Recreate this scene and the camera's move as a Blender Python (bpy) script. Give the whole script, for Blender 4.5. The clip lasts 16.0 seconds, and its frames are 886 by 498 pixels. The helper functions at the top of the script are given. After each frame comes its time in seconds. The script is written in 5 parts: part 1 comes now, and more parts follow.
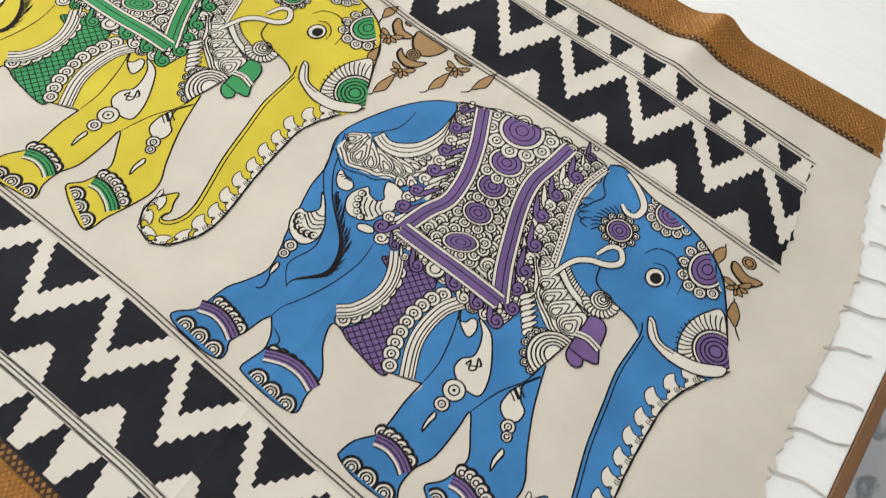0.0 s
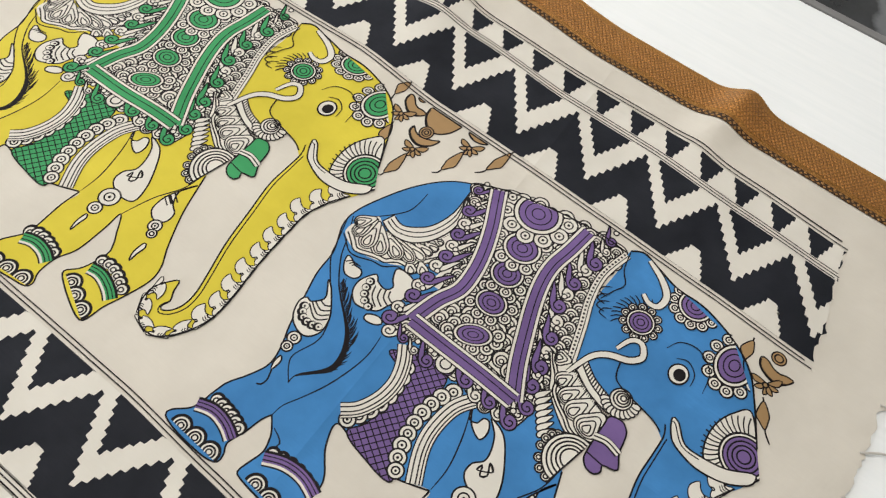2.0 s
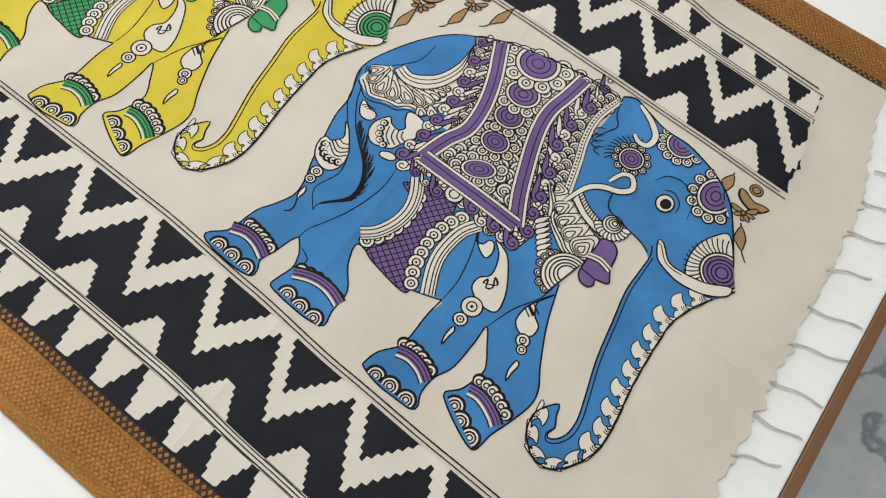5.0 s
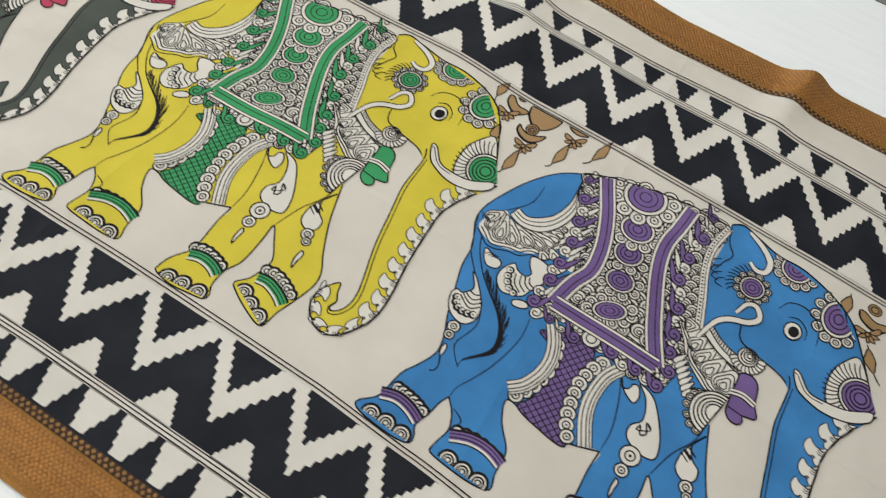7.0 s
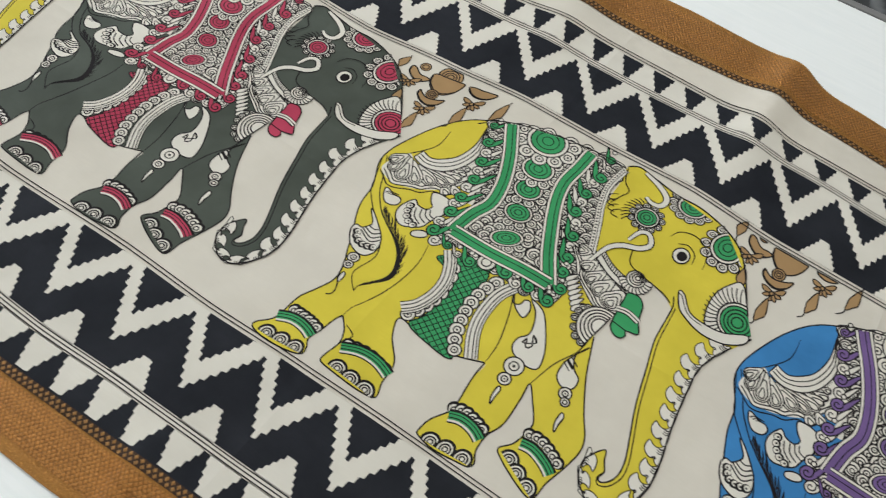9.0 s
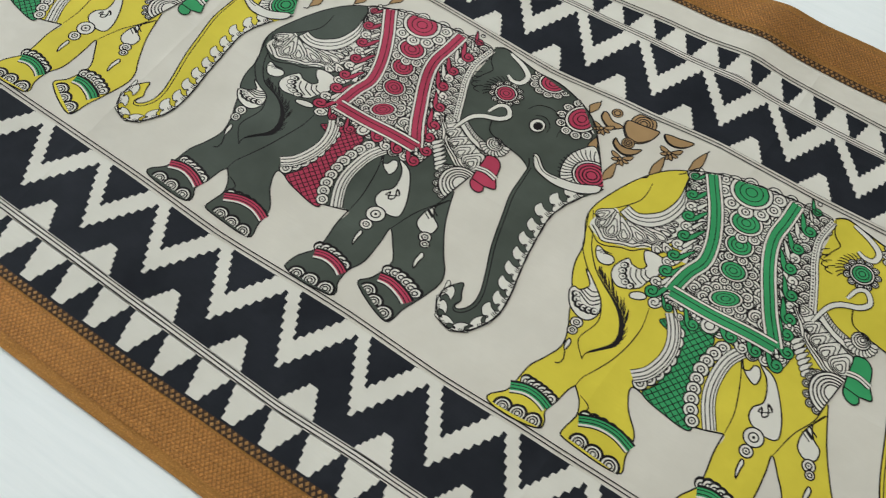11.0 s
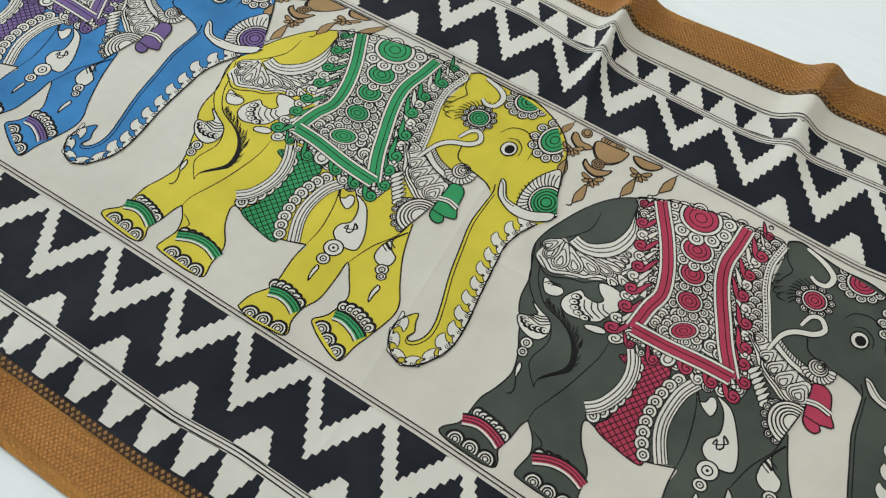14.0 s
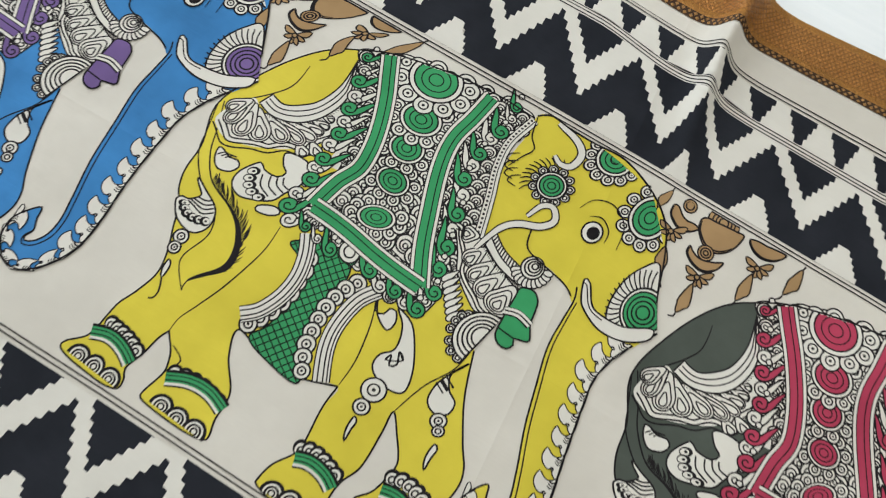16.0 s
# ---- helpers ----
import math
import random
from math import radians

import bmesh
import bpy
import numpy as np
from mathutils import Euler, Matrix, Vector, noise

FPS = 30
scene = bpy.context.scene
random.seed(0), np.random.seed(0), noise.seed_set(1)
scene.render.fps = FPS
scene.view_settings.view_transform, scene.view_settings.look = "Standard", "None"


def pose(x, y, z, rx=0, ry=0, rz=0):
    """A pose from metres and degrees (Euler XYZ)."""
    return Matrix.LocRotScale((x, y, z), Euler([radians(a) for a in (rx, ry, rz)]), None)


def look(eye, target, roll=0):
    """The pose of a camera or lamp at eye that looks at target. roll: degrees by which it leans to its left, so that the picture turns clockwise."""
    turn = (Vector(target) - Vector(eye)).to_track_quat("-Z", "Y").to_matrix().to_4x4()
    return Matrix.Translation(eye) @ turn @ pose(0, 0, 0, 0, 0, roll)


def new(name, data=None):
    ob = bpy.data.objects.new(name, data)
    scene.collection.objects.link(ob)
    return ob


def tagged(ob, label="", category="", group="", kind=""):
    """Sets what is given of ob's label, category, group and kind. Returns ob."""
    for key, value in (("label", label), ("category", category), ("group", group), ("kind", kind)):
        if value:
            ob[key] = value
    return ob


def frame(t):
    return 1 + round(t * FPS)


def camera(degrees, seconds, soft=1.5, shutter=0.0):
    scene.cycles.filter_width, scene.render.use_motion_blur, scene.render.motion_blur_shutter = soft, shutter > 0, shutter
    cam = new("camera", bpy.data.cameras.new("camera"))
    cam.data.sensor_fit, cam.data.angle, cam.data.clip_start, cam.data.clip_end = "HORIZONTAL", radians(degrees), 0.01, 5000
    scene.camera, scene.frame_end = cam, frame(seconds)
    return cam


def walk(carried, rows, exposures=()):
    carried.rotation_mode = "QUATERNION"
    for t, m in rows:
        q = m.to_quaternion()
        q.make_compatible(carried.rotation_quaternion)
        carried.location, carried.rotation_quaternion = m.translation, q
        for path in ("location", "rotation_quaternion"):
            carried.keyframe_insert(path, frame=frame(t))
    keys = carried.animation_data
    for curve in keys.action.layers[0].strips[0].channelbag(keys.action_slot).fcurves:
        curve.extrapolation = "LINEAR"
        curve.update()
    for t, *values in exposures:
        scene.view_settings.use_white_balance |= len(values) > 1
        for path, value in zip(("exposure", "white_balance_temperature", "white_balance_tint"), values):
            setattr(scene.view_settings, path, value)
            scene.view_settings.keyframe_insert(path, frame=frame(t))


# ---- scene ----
from mathutils import geometry

cam = camera(53.6, 16.0, soft=1.2, shutter=0.3)
PATH = [
    (0, (0.0346, -0.0756, 0.6389), (-0.3614, 0.7213, -0.8553), 11.87),
    (0.5, (0.0255, -0.0358, 0.6338), (-0.4007, 0.7893, -0.8366), 11.64),
    (1, (0.0137, -0.0132, 0.6275), (-0.4267, 0.8159, -0.8365), 10.98),
    (1.5, (0.007, -0.0145, 0.6279), (-0.4425, 0.8182, -0.8313), 10.54),
    (2, (0.0066, -0.0258, 0.6326), (-0.461, 0.7943, -0.828), 9.61),
    (2.5, (0.0142, -0.0337, 0.6279), (-0.448, 0.7002, -0.8796), 8.10),
    (3, (0.0236, -0.0351, 0.6289), (-0.3639, 0.646, -0.9237), 10.10),
    (3.5, (0.0423, -0.0699, 0.6467), (-0.3256, 0.6069, -0.9125), 10.95),
    (3.7, (0.0483, -0.0886, 0.6496), (-0.3158, 0.5893, -0.91), 11.17),
    (5.8, (0.0583, -0.1134, 0.6621), (-0.329, 0.655, -0.8493), 10.93),
    (6, (0.0493, -0.1145, 0.6643), (-0.336, 0.6669, -0.8409), 11.13),
    (6.5, (-0.0232, -0.1304, 0.6708), (-0.4034, 0.6802, -0.8202), 10.67),
    (7, (-0.1138, -0.1479, 0.683), (-0.4809, 0.7032, -0.7885), 10.68),
    (7.5, (-0.1864, -0.1679, 0.6883), (-0.5496, 0.7183, -0.7633), 10.80),
    (8, (-0.2353, -0.172, 0.6971), (-0.5978, 0.7281, -0.7462), 11.16),
    (8.5, (-0.2912, -0.1715, 0.6992), (-0.6861, 0.7141, -0.7445), 11.08),
    (9, (-0.3533, -0.1572, 0.7085), (-0.7891, 0.6757, -0.7547), 8.25),
    (9.2, (-0.3759, -0.1587, 0.7107), (-0.8165, 0.6639, -0.7569), 7.51),
    (11.3, (-0.6168, -0.2083, 0.7251), (-1.0134, 0.5821, -0.7724), 8.61),
    (11.5, (-0.6458, -0.2087, 0.7183), (-1.0441, 0.5829, -0.7781), 8.48),
    (12, (-0.7262, -0.1889, 0.7118), (-1.128, 0.5854, -0.7927), 7.77),
    (12.5, (-0.7991, -0.1677, 0.7164), (-1.2187, 0.5941, -0.7896), 6.54),
    (13, (-0.852, -0.1574, 0.7254), (-1.297, 0.6023, -0.7744), 4.08),
    (13.5, (-0.903, -0.1548, 0.7259), (-1.3406, 0.6298, -0.7632), 4.16),
    (14, (-0.9397, -0.1532, 0.7211), (-1.367, 0.6413, -0.7658), 4.66),
    (14.5, (-0.9847, -0.1673, 0.7244), (-1.3833, 0.6475, -0.7594), 5.72),
    (15, (-1.0521, -0.1674, 0.7199), (-1.3913, 0.6645, -0.7692), 7.91),
    (15.5, (-1.1216, -0.0694, 0.7007), (-1.3807, 0.669, -0.8525), 11.52),
    (16, (-1.1832, 0.078, 0.6449), (-1.3466, 0.6322, -0.9954), 15.31),
]
U = 1.15  # metres to one unit of the drawing plan in which cloth and path are laid out
walk(cam, [(t, look(Vector(eye) * U, Vector(target) * U, roll)) for t, eye, target, roll in PATH],
     exposures=[(0, 0.06, 6800, 13), (3.7, 0.05, 6800, 13), (6.5, -0.10, 6650, 11), (9, -0.27, 6500, 9),
                (12.5, -0.40, 6400, 5), (14.5, -0.40, 6400, 6), (16, -0.30, 6500, 9)])

# ---- light: a shop room with a wide window, and overhead fill lamps added out of view ----
world = bpy.data.worlds.new("world")
scene.world = world
world.use_nodes = True
wn = world.node_tree
sky = wn.nodes.new("ShaderNodeTexSky")
sky.sky_type, sky.sun_disc = "NISHITA", False
sky.sun_elevation, sky.sun_rotation = radians(48), radians(-60)
wn.nodes["Background"].inputs["Strength"].default_value = 0.12
wn.links.new(sky.outputs["Color"], wn.nodes["Background"].inputs["Color"])


def area(name, place, aim, width, height, watts, colour):
    data = bpy.data.lights.new(name, "AREA")
    data.shape, data.size, data.size_y, data.energy, data.color = "RECTANGLE", width, height, watts, colour
    ob = new(name, data)
    ob.matrix_world = look(place, aim)
    return ob


area("window_daylight", (-3.3, 1.2, 1.0), (0, 0.4, 0.2), 2.6, 1.6, 62, (0.93, 0.97, 1.0))
# two added overhead lamps that even out the brightness; no fitting is modelled
area("overhead_fill", (-0.6, 0.7, 1.93), (-0.6, 0.7, 0), 1.2, 1.2, 20, (1.0, 0.97, 0.92))
area("overhead_fill", (-0.4, -1.4, 1.93), (-0.4, -1.4, 0), 1.2, 1.2, 15, (1.0, 0.97, 0.92))


# ---- materials ----
def material(name):
    m = bpy.data.materials.new(name)
    m.use_nodes = True
    nt = m.node_tree
    return m, nt, nt.nodes["Principled BSDF"]


def node(nt, kind, **sockets):
    n = nt.nodes.new(kind)
    for key, value in sockets.items():
        n.inputs[key.replace("_", " ")].default_value = value
    return n


def mixed(nt, fac, a, b):
    """Colour mix of a and b (colours or sockets) by the socket fac."""
    n = nt.nodes.new("ShaderNodeMix")
    n.data_type = "RGBA"
    nt.links.new(fac, n.inputs[0])
    for i, c in ((6, a), (7, b)):
        if isinstance(c, tuple):
            n.inputs[i].default_value = (*c, 1)
        else:
            nt.links.new(c, n.inputs[i])
    return n.outputs[2]


def ramp(nt, fac, lo, hi):
    n = nt.nodes.new("ShaderNodeMapRange")
    n.inputs[1].default_value, n.inputs[2].default_value = lo, hi
    nt.links.new(fac, n.inputs[0])
    return n.outputs[0]


def calc(nt, op, a, b=None):
    n = nt.nodes.new("ShaderNodeMath")
    n.operation = op
    for i, v in enumerate((a, b)):
        if v is None:
            continue
        if isinstance(v, (int, float)):
            n.inputs[i].default_value = v
        else:
            nt.links.new(v, n.inputs[i])
    return n.outputs[0]


def noise_of(nt, scale, detail=4.0, rough=0.55, stretch=None):
    tc = nt.nodes.new("ShaderNodeTexCoord")
    n = node(nt, "ShaderNodeTexNoise", Scale=scale, Detail=detail, Roughness=rough)
    if stretch:
        mp = nt.nodes.new("ShaderNodeMapping")
        mp.inputs["Scale"].default_value = stretch
        nt.links.new(tc.outputs["Object"], mp.inputs["Vector"])
        nt.links.new(mp.outputs["Vector"], n.inputs["Vector"])
    else:
        nt.links.new(tc.outputs["Object"], n.inputs["Vector"])
    return n.outputs["Fac"]


def weave(nt, pitch):
    """A plain weave of that pitch in metres, 0 to 1."""
    tc = nt.nodes.new("ShaderNodeTexCoord")
    xyz = nt.nodes.new("ShaderNodeSeparateXYZ")
    nt.links.new(tc.outputs["Object"], xyz.inputs[0])
    k = 2 * math.pi / pitch
    sx = calc(nt, "SINE", calc(nt, "MULTIPLY", xyz.outputs[0], k))
    sy = calc(nt, "SINE", calc(nt, "MULTIPLY", xyz.outputs[1], k))
    return calc(nt, "MULTIPLY_ADD", calc(nt, "MULTIPLY", sx, sy), 0.5), xyz


def bump(nt, bsdf, height, strength, distance=0.001):
    b = node(nt, "ShaderNodeBump", Strength=strength, Distance=distance)
    nt.links.new(height, b.inputs["Height"])
    nt.links.new(b.outputs["Normal"], bsdf.inputs["Normal"])


def textile(name, colour, fade=0.10, rough=0.78, slub=0.06, gloss=0.22):
    """Printed cotton-silk: dye with uneven uptake, slubs along the thread, fine weave."""
    m, nt, bsdf = material(name)
    dark = tuple(c * (1 - fade) for c in colour)
    light = tuple(min(1, c * (1 + fade * 0.7) + 0.006) for c in colour)
    base = mixed(nt, ramp(nt, noise_of(nt, 14, 5), 0.3, 0.7), dark, light)
    thread = ramp(nt, noise_of(nt, 60, 3, 0.6, (1, 9, 1)), 0.35, 0.75)
    thin = tuple(c * (1 - slub) for c in colour)
    col = mixed(nt, calc(nt, "MULTIPLY", thread, 0.35), base, thin)
    nt.links.new(col, bsdf.inputs["Base Color"])
    bsdf.inputs["Roughness"].default_value = rough
    bsdf.inputs["Specular IOR Level"].default_value = gloss
    bsdf.inputs["Sheen Weight"].default_value = 0.0
    w, xyz = weave(nt, 0.0011)
    # soft waves of the lying cloth and the sharp creases in which it was folded
    waves = calc(nt, "ADD", calc(nt, "MULTIPLY", noise_of(nt, 3.2, 2, 0.4), 0.030), calc(nt, "MULTIPLY", noise_of(nt, 11, 3, 0.5), 0.0055))
    for axis, place, tilt in ((1, 0.262, 0.012), (0, -0.16, -0.06), (0, -0.585, 0.05), (0, -1.125, -0.08)):
        line = calc(nt, "SUBTRACT", calc(nt, "SUBTRACT", xyz.outputs[axis], place * U), calc(nt, "MULTIPLY", xyz.outputs[1 - axis], tilt))
        ridge = calc(nt, "MAXIMUM", calc(nt, "SUBTRACT", 1.0, calc(nt, "DIVIDE", calc(nt, "ABSOLUTE", line), 0.012)), 0.0)
        waves = calc(nt, "ADD", waves, calc(nt, "MULTIPLY", calc(nt, "POWER", ridge, 2.0), 0.0007))
    big = node(nt, "ShaderNodeBump", Strength=1.0, Distance=1.0)
    nt.links.new(waves, big.inputs["Height"])
    fine = node(nt, "ShaderNodeBump", Strength=0.22, Distance=0.0012)
    nt.links.new(calc(nt, "ADD", calc(nt, "MULTIPLY", w, 0.35), noise_of(nt, 40, 4)), fine.inputs["Height"])
    nt.links.new(big.outputs["Normal"], fine.inputs["Normal"])
    nt.links.new(fine.outputs["Normal"], bsdf.inputs["Normal"])
    return m


CREAM = textile("cream_cloth", (0.62, 0.59, 0.52), 0.05)
INK = textile("black_ink", (0.013, 0.011, 0.012), 0.25, gloss=0.08)
DARK = textile("dark_dye", (0.0125, 0.0145, 0.0205), 0.22, 0.70, gloss=0.12)
WHITE = textile("bare_cloth", (0.665, 0.645, 0.58), 0.05)
BLUE = textile("blue_dye", (0.040, 0.205, 0.475), 0.24)
PURPLE = textile("purple_dye", (0.16, 0.098, 0.265), 0.24)
YELLOW = textile("yellow_dye", (0.63, 0.53, 0.050), 0.11)
GREEN = textile("green_dye", (0.035, 0.29, 0.105), 0.15)
SLATE = textile("slate_green_dye", (0.062, 0.075, 0.061), 0.22)
CRIMSON = textile("crimson_dye", (0.40, 0.040, 0.085), 0.14)
OCHRE = textile("ochre_dye", (0.35, 0.22, 0.10), 0.14)
THREAD = textile("grey_thread", (0.58, 0.56, 0.52), 0.12)


def zari(name, colour, netted, metal=0.6):
    """Gold thread weave: metal yarn, rows of small floats in a net, worn streaks."""
    m, nt, bsdf = material(name)
    w, xyz = weave(nt, 0.0015)
    k = 2 * math.pi / 0.0052
    along = calc(nt, "SINE", calc(nt, "MULTIPLY", calc(nt, "ADD", xyz.outputs[0], calc(nt, "MULTIPLY", xyz.outputs[1], 0.75)), k))
    cross = calc(nt, "SINE", calc(nt, "MULTIPLY", calc(nt, "SUBTRACT", xyz.outputs[0], calc(nt, "MULTIPLY", xyz.outputs[1], 0.75)), k))
    net = calc(nt, "MAXIMUM", along, cross)
    streak = ramp(nt, noise_of(nt, 26, 4, 0.6, (0.6, 7, 1)), 0.3, 0.72)
    patch = ramp(nt, noise_of(nt, 8, 4, 0.6), 0.35, 0.7)
    # painted highlights: bright specks in the colour for yarn catching the light
    glint = ramp(nt, noise_of(nt, 420, 2, 0.7), 0.52, 0.75)
    col = mixed(nt, streak, tuple(c * 0.75 for c in colour), tuple(c * f for c, f in zip(colour, (1.2, 1.2, 1.15))))
    col = mixed(nt, calc(nt, "MULTIPLY", patch, 0.4), col, tuple(c * 0.6 for c in colour))
    if netted:
        col = mixed(nt, calc(nt, "MULTIPLY", ramp(nt, net, 0.35, 0.85), 0.55), col, tuple(c * 0.25 for c in colour))
    else:
        col = mixed(nt, calc(nt, "MULTIPLY", ramp(nt, w, 0.1, 0.9), 0.45), col, tuple(c * 0.4 for c in colour))
    col = mixed(nt, calc(nt, "MULTIPLY", glint, 0.5), col, tuple(min(1, c * 1.9) for c in colour))
    nt.links.new(col, bsdf.inputs["Base Color"])
    bsdf.inputs["Metallic"].default_value = metal
    bsdf.inputs["Roughness"].default_value = 0.36
    height = calc(nt, "ADD", calc(nt, "MULTIPLY", net, -0.7 if netted else 0.0), w)
    bump(nt, bsdf, calc(nt, "ADD", height, calc(nt, "MULTIPLY", noise_of(nt, 12, 3), 3.0)), 0.55, 0.0013)
    return m


GOLD = zari("gold_net_weave", (0.47, 0.21, 0.055), True, 0.8)
GOLD_PLAIN = zari("gold_plain_weave", (0.46, 0.215, 0.052), False, 0.8)
GOLD_BEAD = zari("gold_stitch_thread", (0.43, 0.225, 0.07), False, 0.5)
GOLD_DARK = textile("dark_stitch", (0.045, 0.022, 0.010), 0.3, 0.6)


def laminate():
    m, nt, bsdf = material("white_laminate")
    grain = ramp(nt, noise_of(nt, 9, 6, 0.65, (1.0, 16, 1)), 0.35, 0.7)
    cloud = ramp(nt, noise_of(nt, 2.2, 3), 0.3, 0.7)
    col = mixed(nt, grain, (0.84, 0.885, 0.895), (0.90, 0.935, 0.94))
    col = mixed(nt, calc(nt, "MULTIPLY", cloud, 0.3), col, (0.82, 0.86, 0.87))
    nt.links.new(col, bsdf.inputs["Base Color"])
    bsdf.inputs["Roughness"].default_value = 0.38
    bump(nt, bsdf, grain, 0.12, 0.0006)
    return m


def stone(name, light, dark, vein, rough, fine=1.0):
    m, nt, bsdf = material(name)
    warp = noise_of(nt, 3.0 * fine, 8, 0.65)
    tc = nt.nodes.new("ShaderNodeTexCoord")
    wv = node(nt, "ShaderNodeTexWave", Scale=1.1 * fine, Distortion=19.0, Detail=8.0)
    wv.inputs["Detail Scale"].default_value = 1.4
    nt.links.new(tc.outputs["Object"], wv.inputs["Vector"])
    col = mixed(nt, ramp(nt, warp, 0.35, 0.68), dark, light)
    col = mixed(nt, ramp(nt, wv.outputs["Fac"], 0.86, 1.0), col, vein)
    col = mixed(nt, calc(nt, "MULTIPLY", ramp(nt, noise_of(nt, 45, 4), 0.5, 0.8), 0.25), col, dark)
    nt.links.new(col, bsdf.inputs["Base Color"])
    bsdf.inputs["Roughness"].default_value = rough
    return m


def paint(name, colour, rough=0.8):
    m, nt, bsdf = material(name)
    col = mixed(nt, ramp(nt, noise_of(nt, 5, 5), 0.3, 0.7), colour, tuple(c * 0.93 for c in colour))
    nt.links.new(col, bsdf.inputs["Base Color"])
    bsdf.inputs["Roughness"].default_value = rough
    bump(nt, bsdf, noise_of(nt, 180, 3), 0.1, 0.0005)
    return m


def timber(name, colour):
    m, nt, bsdf = material(name)
    grain = ramp(nt, noise_of(nt, 20, 6, 0.6, (8, 0.8, 8)), 0.3, 0.7)
    nt.links.new(mixed(nt, grain, tuple(c * 0.7 for c in colour), colour), bsdf.inputs["Base Color"])
    bsdf.inputs["Roughness"].default_value = 0.5
    bump(nt, bsdf, grain, 0.15, 0.0006)
    return m


LAMINATE = laminate()
MARBLE = stone("grey_marble", (0.84, 0.88, 0.92), (0.62, 0.68, 0.74), (0.34, 0.38, 0.43), 0.16, 2.4)
GRANITE = stone("dark_stone", (0.055, 0.060, 0.064), (0.018, 0.020, 0.022), (0.16, 0.17, 0.18), 0.18)
WALL = paint("wall_paint", (0.78, 0.77, 0.74))
EDGE = timber("brown_edge_band", (0.21, 0.105, 0.045))
STEEL = paint("grey_metal", (0.20, 0.20, 0.20), 0.4)


# ---- mesh helpers ----
def link(name, bm, mat, parent=None, label=""):
    me = bpy.data.meshes.new(name)
    bm.to_mesh(me)
    bm.free()
    me.materials.append(mat)
    ob = new(name, me)
    if parent:
        ob.parent = parent
    return tagged(ob, label)


def part(name, bm, mat, parent, label=""):
    return link(name, bm, mat, parent, label)


def box(x0, x1, y0, y1, z0, z1, bevel=0.0, m=None):
    bm = bmesh.new()
    bmesh.ops.create_cube(bm, size=1)
    bmesh.ops.scale(bm, vec=(x1 - x0, y1 - y0, z1 - z0), verts=bm.verts)
    bmesh.ops.translate(bm, vec=((x0 + x1) / 2, (y0 + y1) / 2, (z0 + z1) / 2), verts=bm.verts)
    if bevel:
        bmesh.ops.bevel(bm, geom=bm.edges[:], offset=bevel, segments=2, affect="EDGES", profile=0.6)
    if m is not None:
        bm.transform(m)
    return bm


# ---- room ----
FLOOR = -0.75
tagged(link("floor", box(-3.4, 3.2, -3.2, 3.6, FLOOR - 0.1, FLOOR), MARBLE), "polished grey veined marble floor", "floor", kind="structure")
tagged(link("ceiling", box(-3.5, 3.3, -3.3, 3.7, 2.0, 2.1), WALL), "plain white painted ceiling", "ceiling", kind="structure")
tagged(link("wall_east", box(3.2, 3.35, -3.2, 3.6, FLOOR, 2.0), WALL), "plain off-white painted wall", "wall", kind="structure")
tagged(link("wall_south", box(-3.4, 3.2, -3.35, -3.2, FLOOR, 2.0), WALL), "plain off-white painted wall", "wall", kind="structure")
tagged(link("wall_north", box(-3.4, 3.2, 3.6, 3.75, FLOOR, 2.0), WALL), "plain off-white painted wall", "wall", kind="structure")
wall_west = tagged(new("wall_west"), "off-white painted wall with a wide window opening", "wall", kind="structure")
for y0, y1, z0, z1 in ((-3.2, -0.2, FLOOR, 2.0), (2.6, 3.6, FLOOR, 2.0), (-0.2, 2.6, FLOOR, 0.15), (-0.2, 2.6, 1.85, 2.0)):
    part("wall_panel", box(-3.55, -3.4, y0, y1, z0, z1), WALL, wall_west)

# ---- table: white laminate top, brown edge band, legs ----
TURN_T = Matrix.Rotation(radians(1.2), 4, "Z")
TABLE = Matrix.Translation((0.231 * U, 0.40 * U, 0)) @ TURN_T
table = new("table")
table.matrix_world = TABLE
tagged(table, "white laminate table with a brown wooden edge band", "table")
LEN, Y0, Y1 = 2.75, -0.95, 0.525
part("tabletop", box(-LEN, -0.013, Y0, Y1, -0.036, -0.0005, 0.002), LAMINATE, table, "white wood-grain laminate top")
part("edge_band", box(-0.0125, 0.0, Y0, Y1, -0.037, 0.0006, 0.0015), EDGE, table, "brown wooden edge band")
part("back_trim", box(-LEN, -0.0, Y1 + 0.0005, Y1 + 0.012, -0.037, 0.0012, 0.0015), STEEL, table, "grey metal edge trim")
for lx in (-LEN + 0.12, -0.12):
    for ly in (Y0 + 0.12, Y1 - 0.12):
        part("leg", box(lx - 0.03, lx + 0.03, ly - 0.03, ly + 0.03, FLOOR, -0.036, 0.004), STEEL, table)
bench = new("stone_bench")
bench.matrix_world = TABLE
tagged(bench, "low dark veined stone bench behind the table", "bench")
part("slab", box(-LEN, 0.9, Y1 + 0.10, Y1 + 0.75, -0.30, -0.25, 0.004), GRANITE, bench, "dark veined stone slab")
part("base", box(-LEN + 0.03, 0.87, Y1 + 0.14, Y1 + 0.72, FLOOR, -0.30), WALL, bench)

